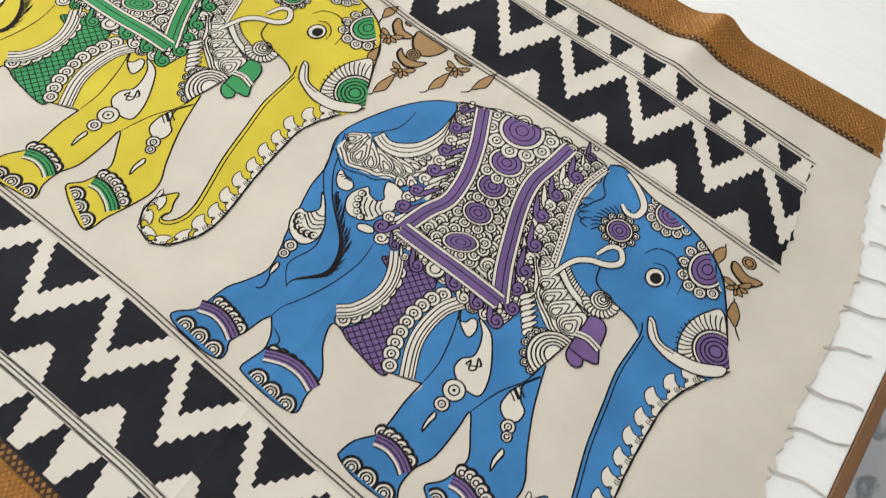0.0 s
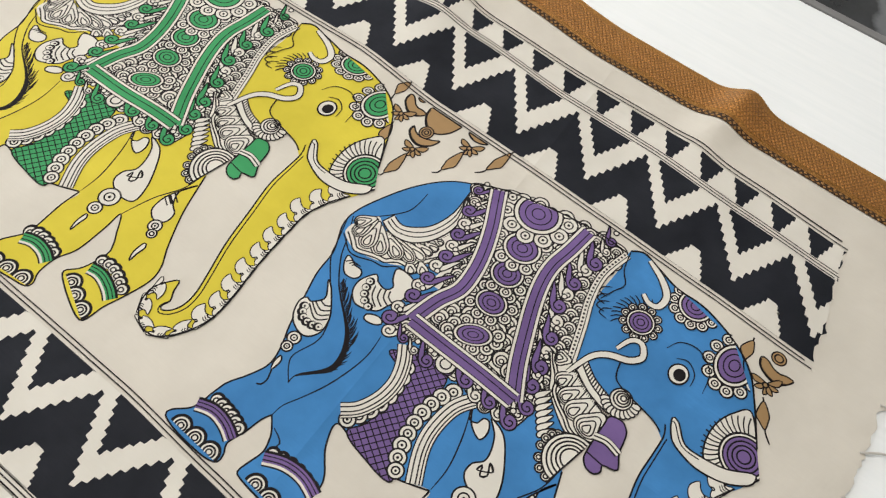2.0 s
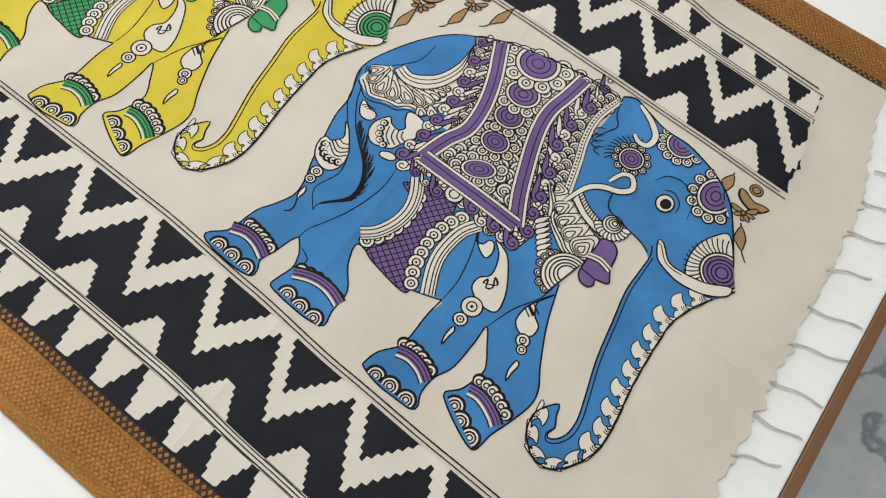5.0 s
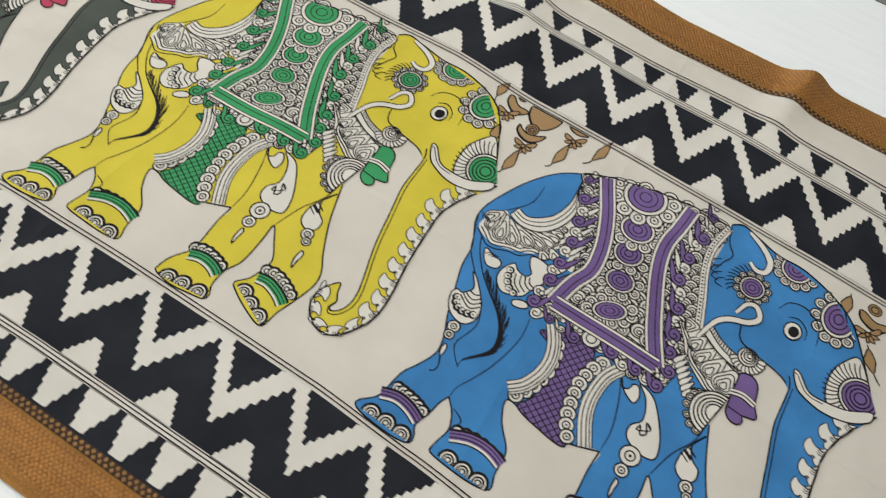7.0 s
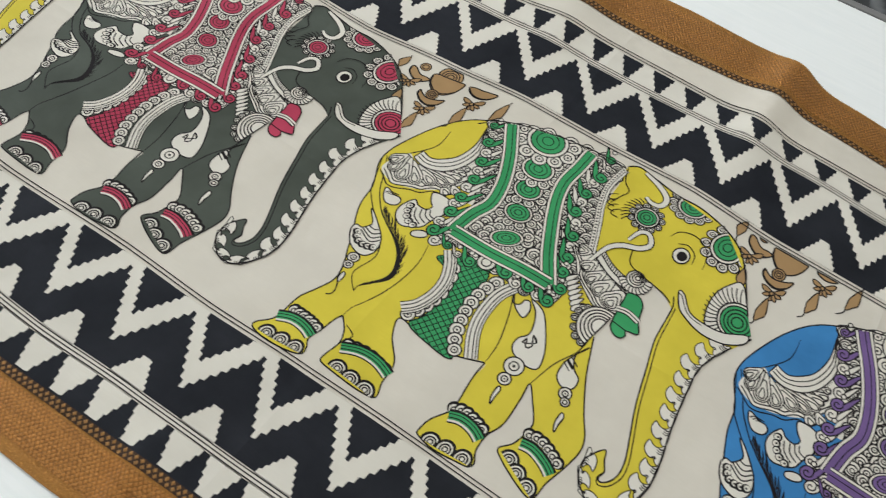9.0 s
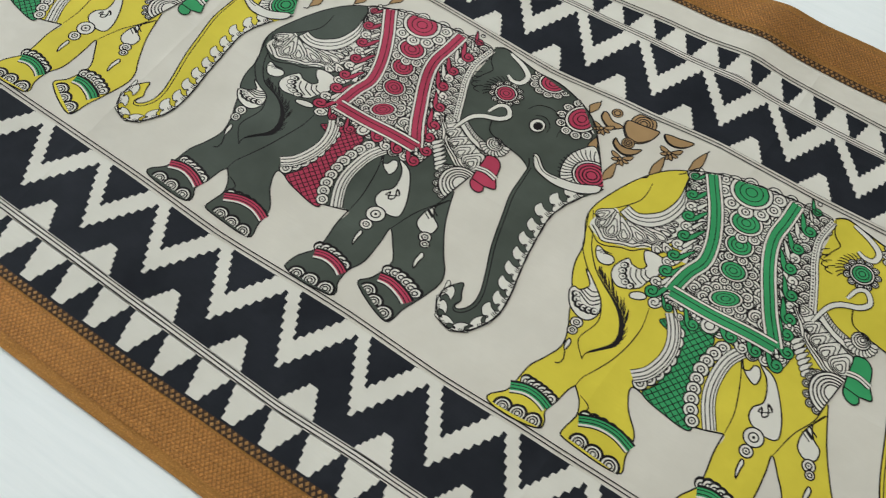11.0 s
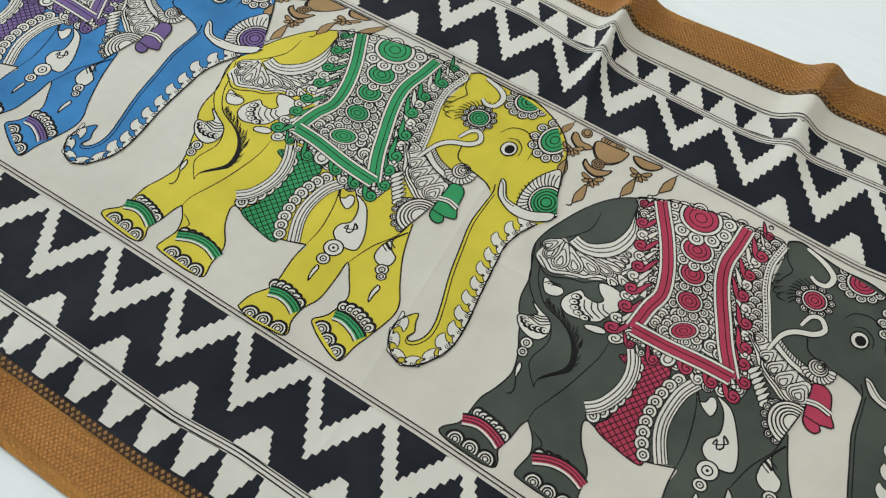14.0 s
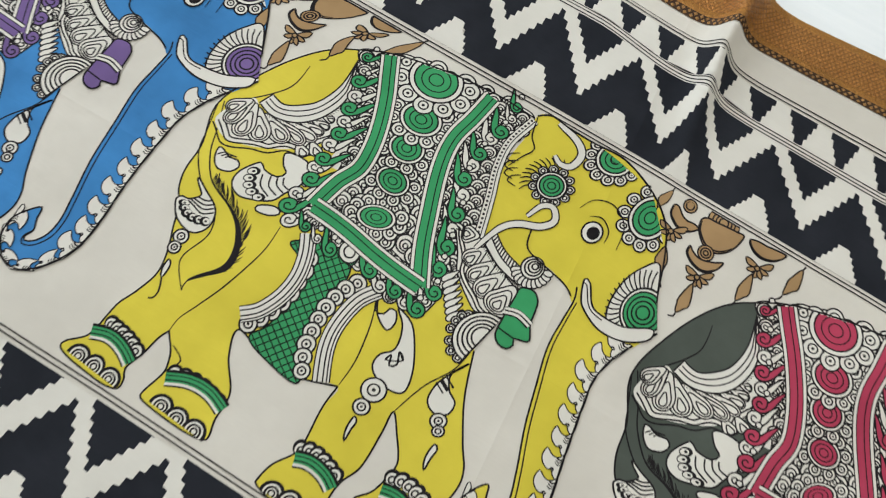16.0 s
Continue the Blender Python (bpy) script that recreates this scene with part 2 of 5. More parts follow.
# ---- the cloth: its relief and the pieces laid on it, in plan units (u along, v across) ----
RIDGES = [  # place at the far edge, slant, half width, height, v at which it starts, v at which it is full
    (-0.057, 0.10, 0.020, 0.018, 0.53, 0.66),
    (-0.360, 0.06, 0.026, 0.014, 0.44, 0.62),
    (-0.610, 0.06, 0.034, 0.007, 0.44, 0.62),
    (-0.893, 0.05, 0.018, 0.020, 0.435, 0.60),
    (-1.128, 0.04, 0.021, 0.027, 0.435, 0.60),
    (-1.420, 0.05, 0.025, 0.014, 0.44, 0.66),
    (-1.125, -0.30, 0.012, 0.014, -0.035, -0.11),
    (-1.400, -0.30, 0.011, 0.013, -0.035, -0.11),
    (-0.640, -0.20, 0.012, 0.008, -0.035, -0.11),
]


def smooth(x, a, b):
    k = np.clip((x - a) / (b - a), 0, 1)
    return k * k * (3 - 2 * k)


# how far the cloth is pushed across, in thousandths, at places along it: for each woven line, one row
PLACES = (-1.40, -1.25, -1.18, -1.07, -0.95, -0.80, -0.70, -0.60, -0.50, -0.40, -0.30, -0.20, -0.10, 0.0, 0.10)
NEAR_LINES = {
    -0.1310: (-2, -3, 0, -2, -2, 0, 1, 6, 9, 9.2, 9.4, 8.5, 8, 7, 6),
    -0.0665: (-7.5, -9.5, -6.5, -10.5, -10.5, -7.5, -4, 0, 1, 1, 1.1, -1.5, -1.5, -2.5, -3.5),
    -0.0305: (-3.5, -5.5, -0.5, -2, -4, -6, -1.5, 0.5, 3.5, 4.5, 5.2, 4.5, -1.5, -5.5, -7.5),
    0.0709: (0.6, -1.4, -2, -3, -7, -1.4, -3, 0.6, 2.6, 2.6, 2, -3.4, -10.7, -14.5, -17),
}
FAR_LINES = {
    0.4436: (2.4, 3, 3, 1, -1, -7.5, 3.5, 14, 14, 18, 8.5, 7, 3.5, -0.5, -6),
    0.5380: (11, 13, 3, -5, -7, 5.5, 11.5, 15, 15, 18.5, 18, 10, 10, 3, -3),
    0.5755: (8.5, 7.5, 3.5, -5.5, -5.5, 1.5, 12.5, 19.5, 17.5, 15.5, 10.5, 6.5, 8.5, 1.5, -5.5),
    0.6070: (-7, -7, -10, -5, -3, 7, 15, 20, 19.5, 25, 19, 9, 11, 12, 11),
    0.6820: (-20, -20, -20, -30, -22, -12, -2, 15, 22, 19, -2, -14, -14, -13, -13),
}


def eased(x, xs, ys):
    """Through the values ys at xs with a smooth step from one to the next."""
    xs, ys = np.array(xs), np.array(ys)
    i = np.clip(np.searchsorted(xs, x) - 1, 0, len(xs) - 2)
    k = np.clip((x - xs[i]) / (xs[i + 1] - xs[i]), 0, 1)
    return ys[i] + (ys[i + 1] - ys[i]) * (0.5 * k + 0.5 * k * k * (3 - 2 * k))


def laid(u, v):
    """How the cloth lies: its long sides are pushed in and out."""
    rows = [(w, eased(u, PLACES, row)) for w, row in (NEAR_LINES | {0.16: (0,) * 15, 0.36: (0,) * 15} | FAR_LINES).items()]
    off = rows[0][1] * 1.0
    for (w0, d0), (w1, d1) in zip(rows, rows[1:]):
        k = np.clip((v - w0) / (w1 - w0), 0, 1)
        off = np.where(v > w0, d0 + (d1 - d0) * k, off)
    u = u + 0.0245 * (1 - smooth(u, -1.175, -1.095)) * smooth(v, 0.40, 0.455)
    u = u - 0.17 * np.clip(v - 0.4685, 0, 0.11) - 0.0042 * smooth(u, -0.40, -0.15) * (1 - smooth(v, 0.02, 0.09))
    return u, v + off / 1000


def relief(u, v):
    """Height of the cloth over the table in metres: flat in the middle, folds that rise to its long edges."""
    h = 0.0018 + 0 * u
    for u0, slant, width, height, v0, v1 in RIDGES:
        k = np.clip((v - v0) / (v1 - v0), 0, 1)
        k = k * k * (3 - 2 * k)
        d = (u - u0 - slant * (v - (0.62 if v1 > 0 else -0.10))) / width
        h = h + height * k * np.exp(-d * d)
    return h


def spline(pts, closed=False, step=0.0025):
    """A smooth curve through the points."""
    p = [Vector((*q[:2],)) for q in pts]
    n = len(p)
    out = []
    for i in range(n if closed else n - 1):
        a, b, c, d = (p[(i + j) % n] if closed else p[min(max(i + j, 0), n - 1)] for j in (-1, 0, 1, 2))
        m = max(2, int((c - b).length / step))
        for s in range(m):
            t = s / m
            q = 0.5 * ((2 * b) + (c - a) * t + (2 * a - 5 * b + 4 * c - d) * t * t + (3 * b - a - 3 * c + d) * t ** 3)
            out.append((q.x, q.y))
    if not closed:
        out.append((p[-1].x, p[-1].y))
    return out


class Sheet:
    """Pieces that lie on the cloth and follow its relief, joined into one mesh."""

    def __init__(self):
        self.verts, self.faces, self.slots, self.slot = [], [], [], 0

    def fill(self, pts, lift, grid=0.006):
        us, vs = [q[0] for q in pts], [q[1] for q in pts]
        n = len(pts)
        inner = []
        if max(vs) < 0.433 and min(vs) > -0.025:
            grid = 0
        elif grid:
            grid = 0.0036
        if grid and (max(us) - min(us) > grid or max(vs) - min(vs) > grid):
            for i in range(int(min(us) / grid), int(max(us) / grid) + 1):
                for j in range(int(min(vs) / grid), int(max(vs) / grid) + 1):
                    inner.append(Vector((i * grid + 0.0007, j * grid + 0.0003)))
        vv, _, ff, *_ = geometry.delaunay_2d_cdt([Vector(q) for q in pts] + inner, [], [list(range(n))], 1, 1e-6)
        k = len(self.verts)
        self.verts += [(q.x, q.y, lift) for q in vv]
        self.faces += [tuple(k + i for i in f) for f in ff]

    def ribbon(self, pts, width, lift, taper=0.0, closed=False):
        """A line of that width along pts; taper: how far its ends thin out."""
        n = len(pts)
        k = len(self.verts)
        for i, (u, v) in enumerate(pts):
            a = pts[i - 1] if i or closed else pts[0]
            b = pts[(i + 1) % n] if i < n - 1 or closed else pts[-1]
            du, dv = b[0] - a[0], b[1] - a[1]
            l = math.hypot(du, dv) or 1
            w = width / 2 * (1 - taper * abs(2 * i / max(1, n - 1) - 1) ** 2)
            self.verts += [(u - dv / l * w, v + du / l * w, lift), (u + dv / l * w, v - du / l * w, lift)]
        for i in range(n if closed else n - 1):
            a, b = k + 2 * i, k + 2 * ((i + 1) % n)
            self.faces.append((a, a + 1, b + 1, b))

    def grid(self, u0, u1, v0, v1, lift, step=0.006, ragged=0.0):
        nu, nv = max(1, round(((u1(0.3) if callable(u1) else u1) - u0) / step)), max(1, round((v1 - v0) / step))
        k = len(self.verts)
        for j in range(nv + 1):
            v = v0 + (v1 - v0) * j / nv
            end = (u1(v) if callable(u1) else u1) + (ragged * noise.noise(Vector((3.1, v * 90, 0))) + ragged * 0.6 * noise.noise(Vector((7.7, v * 350, 0))) if ragged else 0)
            for i in range(nu + 1):
                self.verts.append((u0 + (end - u0) * i / nu, v, lift))
        for j in range(nv):
            for i in range(nu):
                a = k + j * (nu + 1) + i
                self.faces.append((a, a + 1, a + nu + 2, a + nu + 1))

    def mark(self):
        """The faces made since the last mark take the slot that is set."""
        self.slots += [self.slot] * (len(self.faces) - len(self.slots))

    def build(self, name, mat, parent, label="", lay=True):
        if not self.verts:
            return None
        a = np.array(self.verts)
        z = relief(a[:, 0], a[:, 1]) + a[:, 2]
        if lay:
            a[:, 0], a[:, 1] = laid(a[:, 0], a[:, 1])
        me = bpy.data.meshes.new(name)
        me.from_pydata(np.stack([a[:, 0] * U, a[:, 1] * U, z], 1).tolist(), [], self.faces)
        for one in mat if isinstance(mat, list) else [mat]:
            me.materials.append(one)
        if isinstance(mat, list):
            self.mark()
            me.polygons.foreach_set("material_index", self.slots)
        me.polygons.foreach_set("use_smooth", [True] * len(me.polygons))
        ob = new(name, me)
        ob.parent = parent
        return tagged(ob, label)


START = -1.98


def cloth_end(v):
    return min(0.190, 0.193 - 0.056 * v) - 0.10 * max(0.0, v - 0.50)


def print_end(v):
    return 0.102 - 0.04 * max(0.0, v - 0.44)


GOLD_LO, GOLD_HI = (-0.131, -0.0665), (0.607, 0.682)
dupatta = tagged(new("dupatta"), "printed cream cotton dupatta with gold woven borders spread on the table", "dupatta")

cloth = Sheet()
cloth.grid(START, cloth_end, GOLD_LO[1], GOLD_HI[0], 0.0, 0.0045, 0.006)
cloth.build("cloth", CREAM, dupatta, "cream cotton-silk cloth")
for (v0, v1), (net0, net1), seam in ((GOLD_LO, (-0.119, -0.079), GOLD_LO[1]), (GOLD_HI, (0.625, 0.672), GOLD_HI[0])):
    g = Sheet()
    g.grid(START, cloth_end, v0, v1, 0.0005, 0.0045, 0.003)
    border = g.build("gold_border", GOLD_PLAIN, dupatta, "brown-gold woven zari border")
    g = Sheet()
    g.grid(START, lambda v: cloth_end(v) - 0.004, net0, net1, 0.0009, 0.0045)
    g.build("net_band", GOLD, border, "gold band with a diamond net weave")
    away = 1 if v0 > 0 else -1
    g = Sheet()
    g.grid(START, lambda v: cloth_end(v) - 0.008, *sorted((seam, seam + away * 0.0100)), 0.0009, 0.0045)
    g.build("stitching_ground", GOLD_DARK, border)
    knots = Sheet()
    for row in (0, 1):
        u = START + row * 0.0031
        while u < cloth_end(seam) - 0.012:
            c = seam + away * (0.0028 + row * 0.0044)
            k = len(knots.verts)
            knots.verts += [(u - 0.0019, c, 0.0010), (u, c - 0.0026, 0.0010), (u + 0.0019, c, 0.0010), (u, c + 0.0026, 0.0010), (u, c, 0.0024)]
            knots.faces += [(k, k + 1, k + 4), (k + 1, k + 2, k + 4), (k + 2, k + 3, k + 4), (k + 3, k, k + 4)]
            u += 0.0062
    knots.build("stitching", GOLD_BEAD, border, "two rows of raised gold stitches")

# ---- stepped zigzag borders ----
def stepped(a, b, along, depth, steps):
    """Points from a to b in which the edge goes in small stairs, as in a resist-dyed pattern."""
    out = []
    for i in range(steps):
        s0, s1 = i / steps, (i + 1) / steps
        q0 = (a[0] + (b[0] - a[0]) * s0, a[1] + (b[1] - a[1]) * s0)
        q1 = (a[0] + (b[0] - a[0]) * s1, a[1] + (b[1] - a[1]) * s1)
        wob = depth * random.uniform(-0.25, 0.25)
        out += [q0, (q1[0] - (q1[0] - q0[0]) * 0.12 + wob, q0[1] + (q1[1] - q0[1]) * 0.12 + wob)]
    return out


def clipped(pts):
    return [(min(u, print_end(v) + 0.003 * noise.noise(Vector((u * 40, v * 300, 1)))), v) for u, v in pts]


PRINT_END = 0.100


def zigzag(sheet, u, v, period, rise, thick, top):
    """One V of the zigzag: valley at (u, v)."""
    h = period / 2
    run = h * (top - v - thick) / rise
    pts = stepped((u, v), (u + h, v + rise), 1, 0.001, 8)
    pts += [(u + h, v + rise), (u + h, top), (u + run, top)]
    pts += stepped((u + run, top), (u, v + thick), 1, 0.001, 6)
    pts += stepped((u, v + thick), (u - run, top), 1, 0.001, 6)
    pts += [(u - run, top), (u - h, top), (u - h, v + rise)]
    pts += stepped((u - h, v + rise), (u, v), 1, 0.001, 8)
    return pts


def triangle(u, v, half, height, steps=5, blunt=0.0035):
    s = 1 if height > 0 else -1
    pts = stepped((u - half, v), (u - blunt, v + height), 1, 0.001, steps) + [(u - blunt, v + height), (u + blunt, v + height)]
    pts += stepped((u + blunt, v + height), (u + half, v), 1, 0.001, steps) + [(u + half, v)]
    return pts


def lines(ob_parent, rows, u1):
    for v in rows:
        s = Sheet()
        n = 760
        s.ribbon([(START + (print_end(v) + 0.004 * math.sin(v * 900) - START) * i / n, v) for i in range(n + 1)], 0.00105, 0.0008)
        s.build("printed_line", INK, ob_parent)


def cream_strip(ob_parent, v0, v1, u1):
    s = Sheet()
    s.grid(START, print_end, v0, v1, 0.00055, 0.0045)
    s.build("bare_strip", WHITE, ob_parent)


def pieces(parent, name, shapes):
    for pts in shapes:
        if min(q[0] for q in pts) > print_end(pts[0][1]) - 0.006:
            continue
        s = Sheet()
        s.fill(clipped(pts), 0.00055)
        s.build(name, WHITE, parent)


def bands(ground, tris_v, valley, rise, top, phase, period, triple, small, line_rows, thick):
    band = Sheet()
    band.grid(START, print_end, ground[0], ground[1], 0.0003, 0.0045, 0.006)
    ob = band.build("dark_band", DARK, dupatta, "black printed band with white stepped zigzags")
    k0, k1 = math.ceil((START - phase) / period), int((PRINT_END - phase) / period) + 1
    pieces(ob, "zigzag", [zigzag(None, phase + k * period, valley, period, rise, thick, top) for k in range(k0, k1 + 1)])
    pieces(ob, "stepped_triangle", [triangle(phase + (k + 0.5) * period, tris_v, 0.0192, 0.0265, 5, 0.0040) for k in range(k0 - 1, k1 + 1)])
    pieces(ob, "small_triangle", [triangle(phase + k * period / 2, small[0], 0.0170, small[1], 4, 0.0055) for k in range(2 * k0, 2 * k1 + 2)])
    cream_strip(ob, triple - 0.0046, triple + 0.0046, PRINT_END)
    lines(ob, [triple - 0.0032, triple, triple + 0.0032] + line_rows, PRINT_END)
    return ob


bands((-0.0665, 0.0655), -0.0265, -0.005, 0.0635, 0.0655, -0.9005, 0.0785, -0.0305, (-0.0345, -0.0300), [0.0690, 0.0728], 0.0285)
bands((0.4490, 0.5705), 0.4490, 0.4685, 0.0610, 0.5335, -0.4600, 0.0788, 0.5380, (0.5425, 0.0285), [0.4418, 0.4455, 0.5735, 0.5775], 0.0275)
# the motif's drawing: control points of its outlines, in thousandths of a plan unit from the eye
BACK = [(-195.7, 62.5), (-239.8, 42), (-261.1, 26.4), (-278.5, 2.1), (-291.6, -26.7), (-298.7, -49.8), (-297.8, -68), (-285.8, -93.6), (-282.2, -117.8), (-273.3, -145.8), (-266.2, -167.7), (-257.6, -187.5), (-254.8, -204.1), (-261, -221.2), (-267.8, -234), (-270.1, -244.8), (-273.1, -264.2), (-283.7, -275.9), (-284.2, -281.7), (-273, -285.2), (-255.1, -286.7), (-238.5, -286.6), (-229.4, -283.3), (-230.4, -275.2), (-234.1, -268.8), (-230.1, -253.7), (-227.7, -239.8), (-224.2, -232.2)]
HIND = [(-224.2, -232.2), (-215.7, -241.4), (-212, -248), (-209.4, -257.3), (-212.5, -272.1), (-213.2, -279), (-208.3, -281.6), (-189.5, -283.6), (-171.2, -284), (-158.5, -281.7), (-156, -277.3), (-159.2, -266), (-159.7, -250.9), (-163.3, -241.5), (-177.1, -224.6), (-181.8, -205.7), (-151.6, -212.6), (-123.4, -210.8), (-96.8, -202)]
FORE = [(-96.8, -202), (-98, -220.4), (-97, -243.7), (-98.1, -254.6), (-108.4, -269.3), (-111.4, -282.3), (-109.5, -286.4), (-92.7, -290.6), (-72.8, -290.9), (-59.7, -290), (-56.9, -284.8), (-61.5, -274.7), (-61, -258.4), (-54.6, -242.2), (-53.8, -215.1), (-54.2, -197.3), (-42.7, -212.8), (-36.4, -222.3), (-33.6, -231.5), (-38.6, -251.7), (-47.3, -262.9), (-40.7, -269.7), (-25.7, -278.1), (-9.3, -285.1), (-2.5, -284.8), (-0.6, -277.8), (0.7, -267.1), (6.7, -248.5), (11.3, -228.1), (8.5, -213.5), (-1.7, -196.1), (-16.9, -164.1), (-29.3, -127.6)]
CHESTIN = [(-56.3, -77.9), (-112, 44), (-154.3, 68.1)]
HEAD = [(-91.3, 76), (-80.5, 82.3), (-62.8, 77), (-40.1, 70.1), (-12.3, 69), (21.5, 57.1), (44.7, 40.7), (61.4, 16.4), (79.3, -15.7), (87.4, -40.1), (70.9, -65), (32, -69.1), (16.3, -56.2), (2.7, -47.6), (-19.5, -42.8), (-22.4, -55.6), (-34.5, -59.1), (-54.2, -51.8), (-66.9, -46.4), (-70.2, -58.5), (-77.3, -36), (-84.3, -9), (-89.5, 20.6), (-89.4, 52)]
TRUNK = [(13, -44), (17, -54), (17.5, -72), (18, -96), (24.1, -127), (31.4, -163), (41.4, -196), (46.4, -214), (46.9, -228), (42.4, -238), (36.4, -241.5), (34.4, -238), (36.4, -232), (32.9, -225), (31.6, -222), (28.6, -214), (21.6, -222), (17.1, -233), (20.1, -247), (28.6, -257), (37.4, -262), (50.4, -261), (61.4, -250), (68.9, -236), (72.4, -220), (70.9, -197), (66.6, -168), (64.2, -140), (63, -110), (63.5, -96), (70, -74), (80, -55), (86, -47), (36.7, -36.3)]
TEETH = [(80, -55), (70, -74), (63.5, -96), (63, -110), (64.2, -140), (66.6, -168), (70.9, -197), (72.4, -220), (68.9, -236), (61.4, -250), (50.4, -261), (37.4, -262), (28.6, -257), (20.1, -247), (17.1, -233), (21.6, -222)]
TRUNKLINE = [(20, -54), (20.5, -72), (21.5, -96), (27.6, -127), (34.9, -163), (44.9, -196), (49.9, -214), (50.4, -229), (44.4, -241), (36.4, -244.5), (33.4, -239), (36.4, -232)]
THIGH = [(-204.2, -128.2), (-201.6, -147.4), (-203.6, -166.8), (-209.1, -188.8), (-216.9, -207.8), (-223.2, -221.3), (-224.2, -232.2)]
FOLD = [(-216, -238.4), (-204.5, -244.8), (-209.4, -257.3)]
BACKLINE = [(-263.2, 6.4), (-262.5, -7.5), (-264.3, -19.1), (-271.5, -30.6), (-279.9, -40.5), (-290.1, -52.1), (-294.2, -59)]
FEATHER = [(-279.5, -41), (-285.5, -49.6), (-291.4, -59.8), (-292.2, -71.2), (-282, -78.3), (-271.6, -81.1), (-263.3, -79.3), (-250.1, -75.5), (-238.5, -70), (-226.5, -61), (-217.1, -48.7), (-205.1, -47.6), (-205.3, -63.3), (-191.2, -60.9), (-194.5, -32.7), (-203.5, -4.7), (-217.9, 24), (-235.1, 34.2), (-229.2, 18.1), (-225.3, -14.2), (-231.4, -31), (-241.7, -42.5), (-255.8, -49.4), (-268.5, -48.4)]
LSTRIP = [(-217, 52.1), (-208.9, 36.2), (-198.7, 16), (-189.2, -8.1), (-183.3, -30.7), (-181.9, -52.7), (-188.9, -71.8), (-192.4, -86.9), (-194.8, -101.7)]
RSTRIP = [(-130.3, 68.5), (-132.5, 42), (-135.4, 19.4), (-133.6, -0.3), (-127, -23.7), (-116.2, -51.6), (-105, -78), (-90.2, -105.6)]
BSTRIP = [(-194.8, -101.7), (-164, -102.7), (-126.5, -103.6), (-90.2, -105.6)]
FIELD = [(-212.7, 54.3), (-184, 64.4), (-155.4, 69.6), (-136.1, 65), (-138.9, 24.3), (-137.9, 1.4), (-130, -26.3), (-116.6, -59.3), (-101.7, -92.7), (-136.4, -90.9), (-167.6, -90.5), (-184.5, -91.2), (-181.6, -73), (-172.7, -52.3), (-175.7, -24), (-186.3, 6.5)]
SADDLE = [(-239.8, 42), (-216.2, 54.5), (-183.7, 63.9), (-155.4, 69.6), (-122.9, 73.4), (-92.6, 72.4), (-99.6, 35.1), (-94.1, 5.1), (-82.1, -29.2), (-71.8, -56.3), (-72.1, -84.6), (-73.7, -106.4), (-78.3, -123.8), (-91.8, -125.3), (-112, -122.3), (-132.4, -119.2), (-156.6, -112), (-176, -110.9), (-191.1, -115.3), (-205.5, -114.7), (-202.8, -101.2), (-195.2, -79.6), (-196.6, -50.2), (-209.3, -9.8), (-227.2, 24.1)]
SADDLETOP = [(-239.8, 42), (-216.2, 54.5), (-183.7, 63.9), (-155.4, 69.6), (-122.9, 73.4), (-92.6, 72.4)]
MED = [(-175.3, 54.4), (-165.6, 15), (-160.8, -14.4), (-154.5, -46), (-148.5, -79.6)]
LCURLA = [(-231.1, 39.4), (-224.1, 15.9), (-216.5, -10.5), (-210.6, -35.1), (-209.4, -62.2), (-208.1, -83.3), (-209.8, -111.1)]
LCURLW = [(-226.1, 26.8), (-218.8, 2.3), (-213.2, -22.9), (-211.5, -47.7), (-210.9, -72.1), (-210.8, -99.3), (-202.7, -121)]
RCURLA = [(-109.4, 72.2), (-108.3, 43.3), (-111.3, 14.6), (-109.5, -12.2), (-97.6, -41.3), (-89.9, -68.4), (-85.8, -86)]
RCURLW = [(-107.4, 60.1), (-111.5, 32.6), (-110.5, 2.2), (-103, -25.3), (-94.2, -54.3), (-87.7, -77.1), (-81.4, -96)]
BCURLA = [(-189.4, -118.9), (-163.2, -122.7), (-146.2, -117.2), (-128.8, -116.1), (-104, -118.8), (-82.5, -122), (-78.6, -103.8)]
BCURLW = [(-176.3, -121.9), (-161.9, -113), (-138.6, -117.6), (-115.4, -121.8), (-92.7, -122.7), (-80.9, -112.6), (-86.8, -100.7)]
DROP = [(-149.6, -114.5)]
LATTICE = [(-190.7, -134.4), (-174.6, -124), (-161.2, -112.4), (-142.9, -121.3), (-138.5, -138.2), (-141.3, -164.4), (-135.6, -189.2), (-123, -214.9), (-151, -213.3), (-172.6, -206.4), (-166.1, -192.3), (-163.6, -166.7), (-169.8, -144.6)]
GIRTHL = [(-184.4, -121.8), (-175.6, -135.5), (-170, -151.7), (-170.5, -169.3), (-177.2, -186.5), (-187.4, -196.6)]
SCALL = [(-172, -132.4), (-167.3, -152.8), (-167.2, -173.2), (-173.5, -190.7), (-181.3, -202.7)]
GIRTHR = [(-112.7, -122.9), (-122.1, -139.9), (-124.3, -163.1), (-120.3, -182.6), (-109.1, -205.6)]
SCALR = [(-127.6, -125.4), (-135, -138.7), (-138.6, -156.7), (-136.8, -177.1), (-131.6, -195.5), (-122.8, -210.3)]
ANKLET0 = [(-276.2, -265.6), (-260.3, -259.9), (-245.8, -261.9), (-231.4, -269.1)]
ANKSC0 = [(-266.5, -248.5), (-254.6, -249.6), (-243.1, -251.7), (-232.5, -255.7)]
